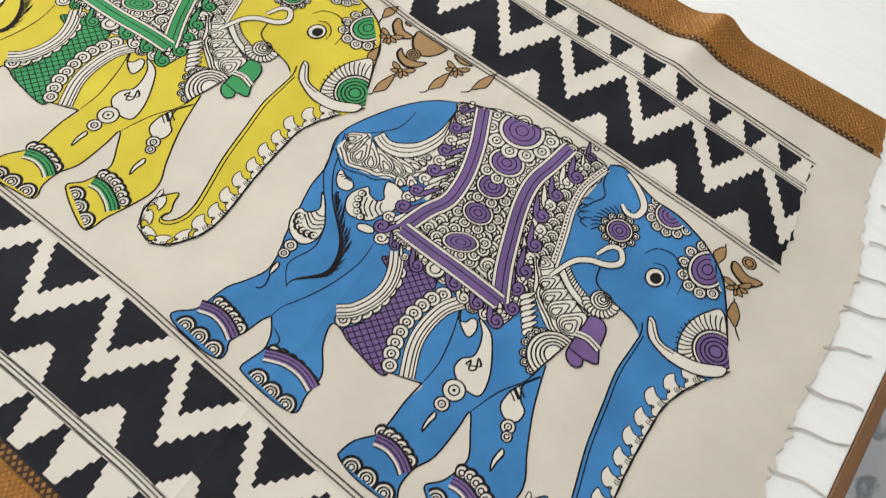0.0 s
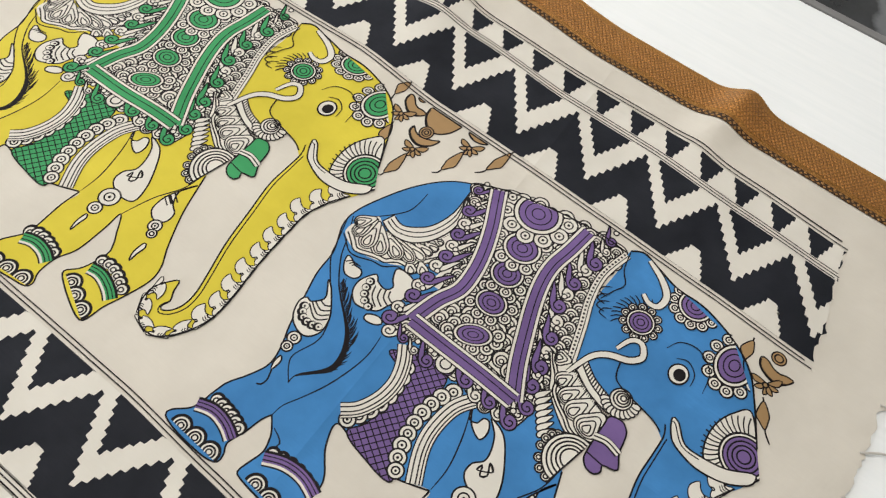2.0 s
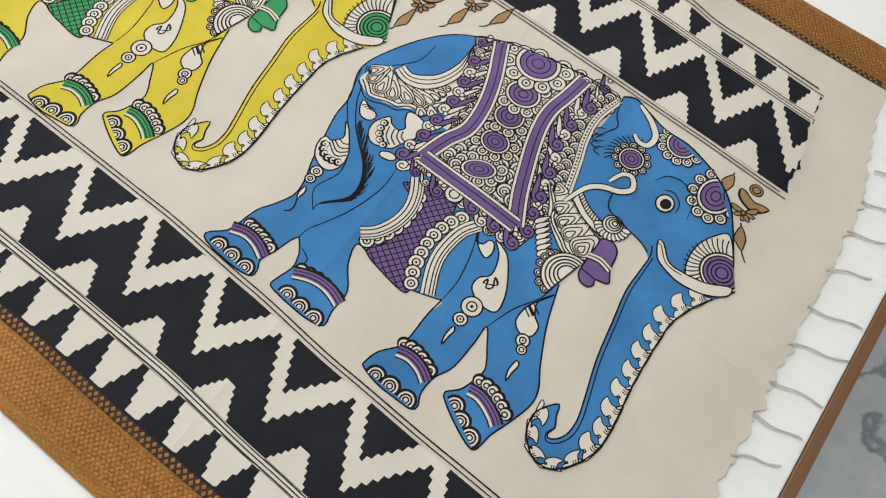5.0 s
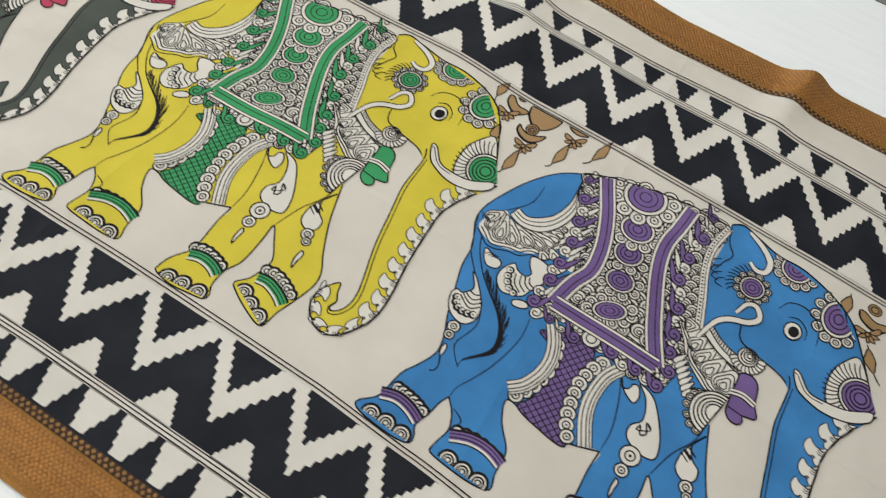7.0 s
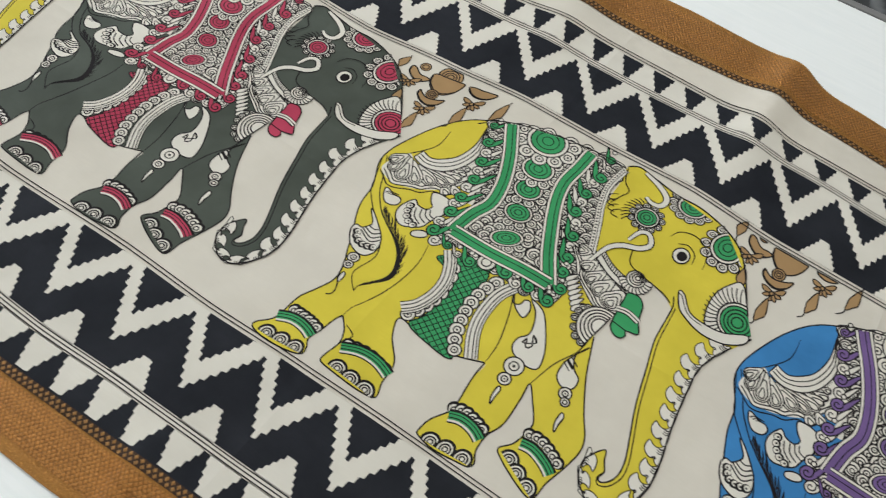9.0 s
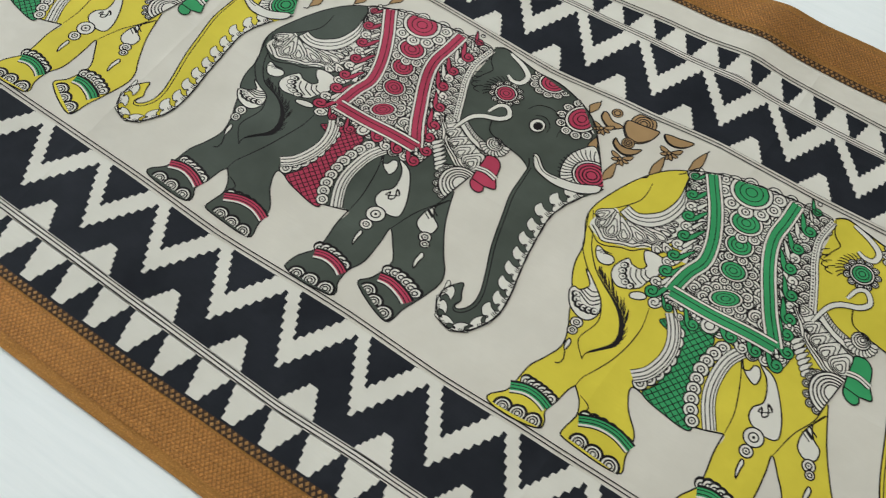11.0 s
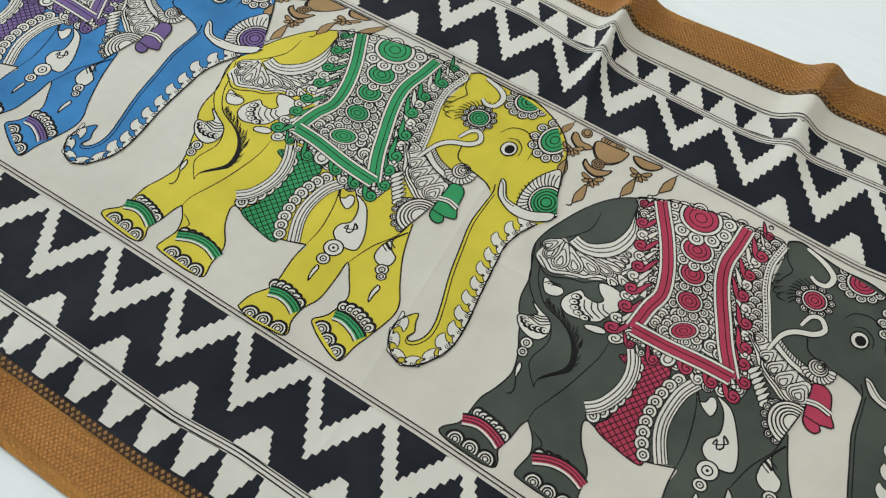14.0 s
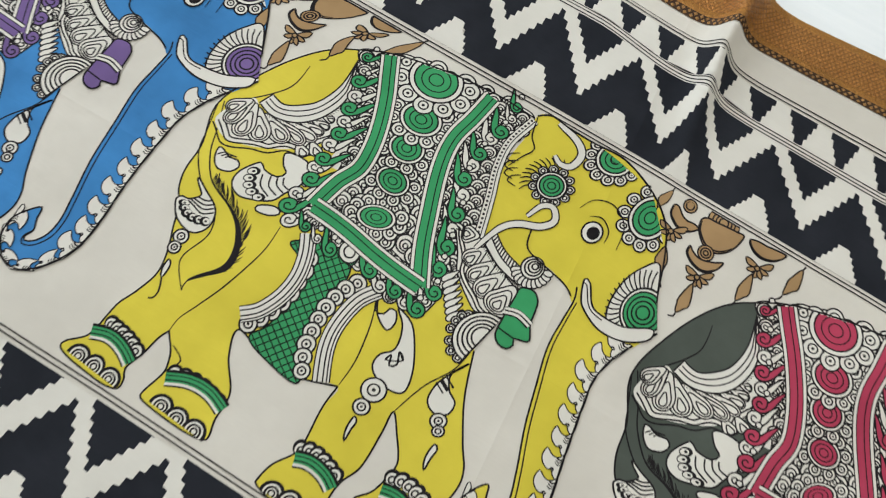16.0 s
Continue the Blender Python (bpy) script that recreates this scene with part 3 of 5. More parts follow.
NAIL0 = [(-271, -282.2), (-255.2, -282.9), (-238.1, -283.8)]
ANKLET1 = [(-208.8, -264.4), (-190.9, -256.2), (-173.6, -255.3), (-156.1, -261.5)]
ANKSC1 = [(-206.6, -254.3), (-195.2, -251.6), (-180.1, -250.8), (-160.8, -255)]
NAIL1 = [(-197.6, -280.1), (-181.9, -282.1), (-165.6, -282.3)]
ANKLET2 = [(-101.1, -263.1), (-87.4, -259.2), (-73.6, -262.1), (-61.4, -270.1)]
ANKSC2 = [(-100.1, -252.2), (-88.8, -248.7), (-75, -251.7), (-63.6, -256.6)]
NAIL2 = [(-99, -288), (-84.2, -288.1), (-66.3, -288.8)]
ANKLET3 = [(-38.1, -252.4), (-24.3, -250.4), (-9, -256.1), (1.4, -263.9)]
ANKSC3 = [(-35.2, -238.6), (-23.4, -236.2), (-10.3, -240.4), (3.5, -248.5)]
NAIL3 = [(-36.6, -268), (-24.8, -275.8), (-10.4, -281.7)]
MOON = [(-112.6, -127.6), (-104.6, -140.9), (-92.3, -147.6), (-90.1, -139.1), (-94.6, -131), (-99.7, -132), (-101, -137.9), (-107.9, -139)]
PAW = [(-94.7, -127.8), (-80.6, -132.3), (-69.3, -145.6), (-58.5, -165.1), (-55.7, -181.5), (-65.9, -185.2), (-78.3, -181.9), (-85.3, -175.2), (-85.2, -165.6), (-79.2, -158.5), (-80.1, -148.3), (-85.6, -136.6)]
GLYPH = [(-79.8, -167.4), (-78.4, -161.7), (-75.1, -169.7), (-70.9, -166.2), (-74.8, -156.7), (-68.9, -161.3)]
PBEADS = [(-74.1, -190.8), (-74.9, -205.7)]
PDROP = [(-75.5, -214.1), (-72.3, -216.8), (-73, -222.9), (-73.5, -232.8), (-76.3, -224.5)]
LEGLINE1 = [(-111.5, -132.1), (-103.6, -152), (-97, -178.8), (-96.8, -200.7)]
LEGLINE2 = [(-30.7, -125.6), (-34.4, -147.9), (-46.1, -170.2), (-54.2, -197.3)]
CONE = [(-27.1, -138.5), (-34.2, -152), (-29.2, -164), (-21, -170.6), (-21.1, -181), (-29.4, -184.9), (-37.7, -179.8), (-39.8, -171.1), (-37.7, -158.8)]
CBEADS = [(-24.4, -188.5), (-20.8, -195.6)]
CDROP = [(-18.4, -205.4), (-14.7, -208.1), (-15.5, -216.4), (-15.5, -225), (-19.2, -216.6)]
COLLAR = [(-91.3, 70.4), (-96.7, 40), (-92.9, 12.2), (-84.5, -12.9), (-77.3, -36), (-71.1, -57.2)]
EARROS = [(-48.2, 20.6)]
EAR = [(-51.2, -13.3), (-45.8, 0.8), (-37.2, 3.9), (-30.4, -6.3), (-37.5, -16), (-53.6, -22.8), (-63.9, -33.8), (-71.1, -57.2)]
HOOK = [(-73, 78.4), (-56.1, 69.4), (-43.7, 56.9), (-44.1, 43.5), (-52.8, 41.2), (-60.4, 46.2)]
EARFOLD = [(-90.6, 75), (-85.6, 55.4), (-77.2, 43), (-81.6, 31.4), (-86.5, 17.9)]
FOREROS = [(-19.6, 64.9), (32.3, 37)]
FAN = [(62.4, 9), (50.9, -0.9), (44.2, -17.5), (44.3, -35.6), (50.5, -50.1), (64.9, -55.4), (84, -41.7), (81.2, -20.7)]
FANC = [(74.1, -28.1)]
TUSK = [(14.6, -36.1), (20.2, -36), (32.9, -48.7), (47.4, -49.5), (67.2, -45.7), (84.8, -35.9), (89.4, -37.1), (87.5, -45.8), (71.1, -56.5), (48.6, -60.2), (28.8, -55.4), (20.7, -49)]
BROW = [(-19.2, 14.4), (-12.5, 26.8), (3.1, 30.1), (19, 18.5), (23.4, -2.4)]
EYEARC = [(-8.4, 11.3), (0.9, 15.1), (10.7, 7.8), (12.5, -3.3)]
CHEEK = [(-42.2, -22.2), (-36.9, -36.8), (-19.5, -42.8), (2.7, -47.6), (12.8, -52.5)]
TICKS = [(-90.4, 23.7), (-88, 16.6), (-84.8, 10.2), (-79.4, 5.8)]

PATCH_EDGE = [(-270.9, -31.1), (-259.1, -34.5), (-247.3, -27.3), (-238.5, -16.2), (-233.4, 5.2), (-235.5, 31.9)]
PLUME_BAND = [(-274.6, -42.7), (-261.5, -47.6), (-247.3, -46), (-237.1, -39.6), (-228.8, -28.2), (-223.7, -12.7), (-223, 0.4)]
PLUME_ROOT = [(-280.4, -43.7), (-278.8, -44.3), (-275.8, -45.2), (-271.9, -47.2), (-264.7, -49.1), (-256.6, -48.2), (-247.3, -46), (-239.9, -41.6), (-233.6, -35.9), (-228.8, -28.2)]
PLUME_TIP = [(-291.1, -60.2), (-284.7, -69.6), (-269.7, -74.5), (-254.2, -71.5), (-239, -63.4), (-227.9, -58.4), (-222.1, -50.6), (-220.6, -42.5), (-219.3, -35.2), (-219.9, -27.1)]
PLUME_HEM = [(-290.1, -70.3), (-275.7, -79.2), (-265.4, -79.5), (-256.6, -74.4), (-245.2, -72.3), (-237, -66.4), (-225, -62.4), (-219.3, -53.4), (-214.9, -45.5), (-212.3, -35.2)]
HORN = [(-243.8, -86.8), (-250.6, -99.3), (-249.2, -111), (-241, -119.2), (-231.8, -118.6), (-221.3, -113.3), (-217.6, -103.7), (-212, -91.2), (-213.1, -74.2), (-225.6, -69.5), (-234.4, -72), (-230.6, -81.8), (-225.6, -87.8), (-229.3, -93.6), (-238.7, -91.5)]
HORN_ROW = [(-243.3, -92.5), (-242.8, -100.3), (-238.9, -108.4), (-232.4, -114.1), (-226.2, -115)]
TOOTH_UPPER = [(-274.2, -88.6), (-271.4, -96.8), (-264.3, -103.7), (-255.5, -102.4), (-253.1, -96.4), (-257, -91.9), (-263.3, -92.2), (-269.7, -88.7)]
TOOTH_LOWER = [(-226.2, -121.3), (-224.4, -125.9), (-215.8, -124.7), (-211, -120.4), (-214, -116.8), (-220.1, -117.2)]
BELL = [(-270.6, -117), (-261.6, -129.6), (-262.5, -135.5), (-268, -141.5), (-272.4, -140.3), (-275.4, -145.5), (-272.6, -155.7), (-266.3, -163.8), (-255.8, -168.2), (-247.9, -166.2), (-243.2, -157.1), (-245.1, -145.3), (-251.1, -135.6), (-263.8, -121.3)]
BELL_ROW = [(-269.8, -145.6), (-265.9, -154.7), (-256.6, -157.8), (-245.6, -154.4)]
BEADS = [(-255.7, -174.2), (-255, -183.2)]
BELL_DROP = [(-253.1, -192.3), (-253.5, -199.8), (-250.5, -205.4), (-249.4, -199.7), (-250, -194.4)]
BELL_THREAD = [(-250.2, -205.2), (-246.8, -213.9), (-247.9, -219.5), (-251.1, -221.1)]
TAIL_NEAR = [(-283.5, -99.5), (-264.3, -121.7), (-250.1, -137.2), (-242, -152.4), (-240.1, -165.4), (-245.9, -184.9), (-242.8, -194.1), (-232.7, -205.2)]
TAIL_FAR = [(-277.2, -94), (-262.9, -112.8), (-251.5, -123.3), (-236, -134.8), (-224.6, -144.6), (-214.8, -160.3), (-213.7, -175.9), (-225, -189.2), (-233.3, -198.7), (-232.7, -205.2)]
TUFT_EDGE = [(-261.6, -114.3), (-253, -124.6), (-239.3, -137.7), (-229.2, -151.1), (-223.2, -167.6), (-225, -179.8), (-232.1, -190.7), (-234.5, -200.9)]
NECK_INNER = [(-64.7, -37.3), (-49.3, -47.9), (-28.2, -54.3)]
NECK_MIDDLE = [(-65.7, -42.9), (-48.7, -54.4), (-26.5, -61)]
NECK_OUTER = [(-66.3, -50.6), (-48.1, -61), (-26.5, -66.7)]
RUFF_ROOT = [(-73.6, -47.4), (-63.8, -53.3), (-52, -59.6), (-40.9, -64.1), (-28.4, -69.5)]
RUFF_TIP = [(-87.4, -52), (-72.8, -72.9), (-63.5, -83.1), (-52.7, -90.4), (-35.7, -97.3)]
RUFF_HEM = [(-92, -51.2), (-80.2, -67.5), (-74, -78.7), (-64.9, -87.1), (-56.4, -93.5), (-45.7, -100.2), (-33.7, -103.3), (-26, -103.4)]
ROSE = [(-29.3, -115)]
ROSE_CUT = [(-26, -103.4), (-34, -142.8)]
ROSE_RIM = [(-43.2, -103.6), (-47.8, -105.3), (-51.4, -108.4), (-53.3, -113.9), (-53.3, -121.2), (-49.3, -129.9), (-44.1, -136.4), (-36.9, -138.9)]
PENDANT = [(-24.3, -67.1), (-14.5, -64.4), (-7.4, -69.7), (-4.8, -78.6), (-3, -88.2), (2.9, -99.6), (-1.8, -102.5), (-8.5, -104.3), (-6.4, -109), (-9.7, -114.2), (-16.6, -114), (-22.1, -108.9), (-23.6, -101.3), (-24.4, -86.4), (-24.5, -75.2)]
PENDANT_BAND = [(-25.7, -88.7), (-15, -86.2), (-2.9, -89.2)]
PENDANT_SEAM = [(-22.8, -102.9), (-8.5, -104.3)]
PUFF = [(-24.9, -49.1)]
KNOBS = [(57.9, 66.4), (88, 68.5), (86.1, 37.4)]
LEAVES = [(33.6, 61.1), (57.5, 13.4), (88.4, -7.4), (125.7, 27.3), (158.5, 53.8)]
LEAF_TIP = [(36.2, 41.7), (67.8, -7.6), (81.8, -24.5), (118.4, 7.4), (147.8, 31.6)]
LEAF_TOP = [(36, 70.5), (55.7, 24.5), (88, 8.6), (125.9, 41.8), (160.3, 68.4)]
FRINGE = [(54.5, 39.7), (89.5, 16.6), (128.2, 49.9)]
HORN_ARCS = [[(-237.4, -95.6), (-233.7, -105.1), (-225, -111.4)], [(-232.2, -94.8), (-229.3, -103.3), (-221.3, -108.2)], [(-228.4, -93.2), (-225.4, -100.4), (-218.5, -104)], [(-224.6, -92), (-222.4, -97.7), (-216.6, -99.8)]]
BELL_ARCS = [[(-262.3, -135.3), (-256.9, -136.9), (-252.9, -134.6)], [(-265.2, -138.6), (-256.5, -142.3), (-250.2, -137.8)], [(-266.9, -140.8), (-255.5, -146.9), (-248.2, -141)], [(-267.4, -143.6), (-254.6, -151.1), (-246.6, -144.8)]]
BOWLS = [[(45.1, 60.4), (46.4, 51.9), (56.2, 44.3), (64.7, 44.8), (72.4, 52.5), (66.5, 54.5), (61.7, 53.7), (56.4, 55.6), (49.7, 61)], [(70.9, 61.3), (73.5, 50.9), (83.4, 41.4), (94.5, 42.2), (103.6, 52.1), (107.2, 67.1), (100.9, 67.6), (91.6, 66.8), (82.3, 65.9), (74.9, 65.3)], [(72.3, 36.4), (72.4, 29.7), (80, 23.4), (90.2, 21.7), (98.6, 28.2), (102.1, 37.6), (96.1, 34.2), (87.6, 31), (81.3, 31), (75.8, 33.7)], [(112.4, 67.4), (118.2, 60.4), (127.6, 58.1), (137.4, 62.2), (143.9, 71.8), (135.5, 71.6), (126.5, 70.3), (119, 70.1)]]


def mm(pts):
    return [(x / 1000, y / 1000) for x, y in pts]


def curve(pts, closed=False, step=0.0025):
    return spline(mm(pts), closed, step)


def inside(q, poly):
    x, y = q
    hit = False
    for (x0, y0), (x1, y1) in zip(poly, poly[1:] + poly[:1]):
        if (y0 > y) != (y1 > y) and x < (x1 - x0) * (y - y0) / (y1 - y0) + x0:
            hit = not hit
    return hit


def circle(c, r, n=18, squash=1.0, turn=0.0):
    out = []
    for i in range(n):
        a = 2 * math.pi * i / n
        x, y = r * math.cos(a), r * squash * math.sin(a)
        out.append((c[0] + x * math.cos(turn) - y * math.sin(turn), c[1] + x * math.sin(turn) + y * math.cos(turn)))
    return out


def under(poly, p, q):
    """The part of poly that lies to the right of the line from p to q."""
    side = lambda a: (q[0] - p[0]) * (a[1] - p[1]) - (q[1] - p[1]) * (a[0] - p[0])
    out = []
    for a, b in zip(poly, poly[1:] + poly[:1]):
        sa, sb = side(a), side(b)
        if sa <= 0:
            out.append(a)
        if (sa < 0 < sb) or (sb < 0 < sa):
            t = sa / (sa - sb)
            out.append((a[0] + (b[0] - a[0]) * t, a[1] + (b[1] - a[1]) * t))
    return out


def even(pts, n):
    """n places at even steps along pts, each with its direction."""
    d = [0]
    for a, b in zip(pts, pts[1:]):
        d.append(d[-1] + math.hypot(b[0] - a[0], b[1] - a[1]))
    out, j = [], 0
    for i in range(n):
        s = d[-1] * (i + 0.5) / n
        while j < len(d) - 2 and d[j + 1] < s:
            j += 1
        k = (s - d[j]) / ((d[j + 1] - d[j]) or 1)
        a, b = pts[j], pts[j + 1]
        out.append(((a[0] + (b[0] - a[0]) * k, a[1] + (b[1] - a[1]) * k), math.atan2(b[1] - a[1], b[0] - a[0])))
    return out


def beside(pts, off):
    """The curve shifted sideways, to the left of its way."""
    out = []
    n = len(pts)
    for i, (x, y) in enumerate(pts):
        a, b = pts[max(0, i - 1)], pts[min(n - 1, i + 1)]
        l = math.hypot(b[0] - a[0], b[1] - a[1]) or 1
        out.append((x - (b[1] - a[1]) / l * off, y + (b[0] - a[0]) / l * off))
    return out


LINE = 0.0014
COLOURS = ["body", "white", "accent", "ink", "ochre"]


class Motif:
    """A block-printed motif. Each colour is one printed layer; later strokes lie a hair over earlier ones."""

    def __init__(self, u, v, pull=(1, 0, 0, 1), off=()):
        self.off = off  # how far each mark of the motif is off
        self.pull = pull  # how the cloth is drawn out of square here
        self.u, self.v, self.order, self.layers = u, v, 0, {}
        self.section = ""

    def begin(self, section):
        """The strokes that follow belong to this part of the motif."""
        self.section = section

    def sheet(self, colour):
        self.order += 1
        s = self.layers.setdefault(self.section, Sheet())
        s.mark()
        s.slot = COLOURS.index(colour)
        return s, 0.0003 + self.order * 0.35e-6

    def move(self, pts):
        a, b, c, d = self.pull
        out = []
        for x, y in pts:
            du = dv = 0.0
            if self.off:
                near = [1 / ((x * 1000 - p) ** 2 + (y * 1000 - q) ** 2 + 500) ** 1.5 for p, q in MARKS]
                total = sum(near)
                du = sum(w * o[0] for w, o in zip(near, self.off)) / total / 1000
                dv = sum(w * o[1] for w, o in zip(near, self.off)) / total / 1000
            out.append((a * x + b * y + self.u + du, c * x + d * y + self.v + dv))
        return out

    def area(self, pts, colour, line=LINE, grid=0.006):
        if len(pts) < 3:
            return
        s, lift = self.sheet(colour)
        s.fill(self.move(pts), lift, grid)
        if line:
            self.line(pts, line, closed=True)

    def flat(self, pts, colour):
        s, lift = self.sheet(colour)
        k = len(s.verts)
        s.verts += [(x, y, lift) for x, y in self.move(pts)]
        s.faces.append(tuple(range(k, k + len(pts))))

    def line(self, pts, width=LINE, colour="ink", taper=0.0, closed=False):
        s, lift = self.sheet(colour)
        s.ribbon(self.move(pts), width * 1.04 if colour == "ink" and width < 0.002 else width, lift, taper, closed)

    def disc(self, c, r, colour, line=0.0011, cut=None, squash=1.0, turn=0.0):
        n = 12 if r < 0.004 else 20 if r < 0.01 else 32
        line *= 1.2
        for rr, col in ((r + line / 2, "ink"), (r - line / 2, colour)) if line else ((r, colour),):
            pts = circle(c, rr, n, squash, turn)
            if cut:
                pts = under(pts, *cut)
            if len(pts) < 3:
                continue
            if r > 0.008:
                s, lift = self.sheet(col)
                s.fill(self.move(pts), lift, 0.006)
            else:
                self.flat(pts, col)

    def eyelet(self, c, r, cut=None):
        """A scallop: white disc with a ring and a dot in ink."""
        self.disc(c, r, "white", 0.0012, cut)
        self.disc(c, r * 0.48, "white", 0.0011, cut)
        if r > 0.0045:
            self.disc(c, r * 0.16, "ink", 0, cut)

    def scallops(self, pts, n, r, off=0.0):
        for (c, a) in even(pts, n):
            self.eyelet((c[0] - math.sin(a) * off, c[1] + math.cos(a) * off), r * random.uniform(0.92, 1.06))

    def medallion(self, c, r, petals=10, petal=0.3, cut=None, squash=1.0, turn=0.0, rings=3):
        """Dyed disc with rings, in a collar of scallops."""
        for i in range(petals):
            a = 2 * math.pi * (i + 0.5) / petals + turn
            d = r * (1.0 + petal * 0.72)
            x, y = d * math.cos(a), d * squash * math.sin(a)
            p = (c[0] + x * math.cos(turn) - y * math.sin(turn), c[1] + x * math.sin(turn) + y * math.cos(turn))
            self.eyelet(p, r * petal, cut)
        self.disc(c, r, "white", 0.0013, cut, squash, turn)
        self.disc(c, r * 0.80, "accent", 0.0012, cut, squash, turn)
        for i in range(1, rings):
            self.disc(c, r * 0.80 * (1 - i / rings), "accent", 0.0009, cut, squash, turn)

    def curl(self, c, size, angle, colour, flip=1):
        """A comma-shaped scroll: a tapering tail that winds into a round head with a spiral line."""
        ca, sa = math.cos(angle), math.sin(angle)

        def put(shape):
            return [(c[0] + size * (x * ca - y * flip * sa), c[1] + size * (x * sa + y * flip * ca)) for x, y in shape]

        rim = ((3.7, 0.75), (2.5, 0.0), (1.2, -0.75), (0, -1.0), (-0.75, -0.68), (-1.0, 0), (-0.7, 0.72), (0, 1.0), (0.7, 0.78), (1.0, 0.3), (0.86, 0.02), (1.7, 0.35), (2.6, 0.65))
        self.area(spline(put(rim), True, 0.0016), colour, 0.00125, 0)
        self.line(spline(put(((0.86, 0.02), (0.55, -0.42), (0, -0.52), (-0.48, -0.12), (-0.3, 0.38), (0.12, 0.34), (0.2, 0.02))), step=0.0012), 0.0012)

    def plume(self, root, tip, width, rings=3):
        """A feather: drop shapes one in another, narrow at the root and round at the tip."""
        dx, dy = tip[0] - root[0], tip[1] - root[1]
        long = math.hypot(dx, dy)
        nx, ny = -dy / long * width, dx / long * width
        width *= 1.15
        for i in range(rings):
            k = 1 - i / (rings + 0.1)
            at = lambda a, w: (root[0] + dx * (1 - (1 - a) * k - 0.06 * i) + nx * w * k, root[1] + dy * (1 - (1 - a) * k - 0.06 * i) + ny * w * k)
            rim = [at(0, 0.22), at(0.3, 0.62), at(0.6, 0.95), at(0.82, 0.88), at(0.96, 0.5), at(1.0, 0), at(0.96, -0.5), at(0.82, -0.88), at(0.6, -0.95), at(0.3, -0.62), at(0, -0.22)]
            self.area(spline(rim, True, 0.002), "white", 0.00115, 0)

    def scales(self, poly, r, angle=0.0, colour="white", long=1.0):
        """Overlapping scale pattern inside an outline."""
        ca, sa = math.cos(angle), math.sin(angle)
        xs = [x * ca + y * sa for x, y in poly]
        ys = [-x * sa + y * ca for x, y in poly]
        row, y = 0, max(ys)
        while y > min(ys):
            x = min(xs) + (r if row % 2 else 0)
            start = self.order
            while x < max(xs):
                q = (x * ca - y * sa, x * sa + y * ca)
                if inside(q, poly):
                    rr = r * random.uniform(0.9, 0.99)
                    self.order = start
                    self.disc(q, rr, colour, 0.0012, None, long, angle)
                    self.disc((q[0] + 0.12 * rr * sa, q[1] - 0.12 * rr * ca), rr * 0.60, colour, 0.0011, None, long, angle)
                    if rr > 0.0042:
                        self.disc((q[0] + 0.2 * rr * sa, q[1] - 0.2 * rr * ca), rr * 0.26, colour, 0.0010, None, long, angle)
                x += 2 * r
            self.order = start + 6
            y -= r * 1.05
            row += 1

    def lattice(self, poly, pitch):
        """Crossing lines inside an outline."""
        xs, ys = [p[0] for p in poly], [p[1] for p in poly]
        for da in (0.95, -0.55):
            dx, dy = math.cos(da), math.sin(da)
            k = -0.2
            while k < 0.2:
                run = []
                for i in range(-120, 121):
                    q = (xs[0] + dx * i * 0.0015 - dy * k, ys[0] + dy * i * 0.0015 + dx * k)
                    if inside(q, poly):
                        run.append(q)
                    elif len(run) > 1:
                        self.line(run, 0.0009)
                        run = []
                    else:
                        run = []
                if len(run) > 1:
                    self.line(run, 0.0009)
                k += pitch

    def band(self, pts, stripes):
        """Stripes side by side along a curve: (offset, width, colour)."""
        for off, width, col in stripes:
            self.line(beside(pts, off), width, col)


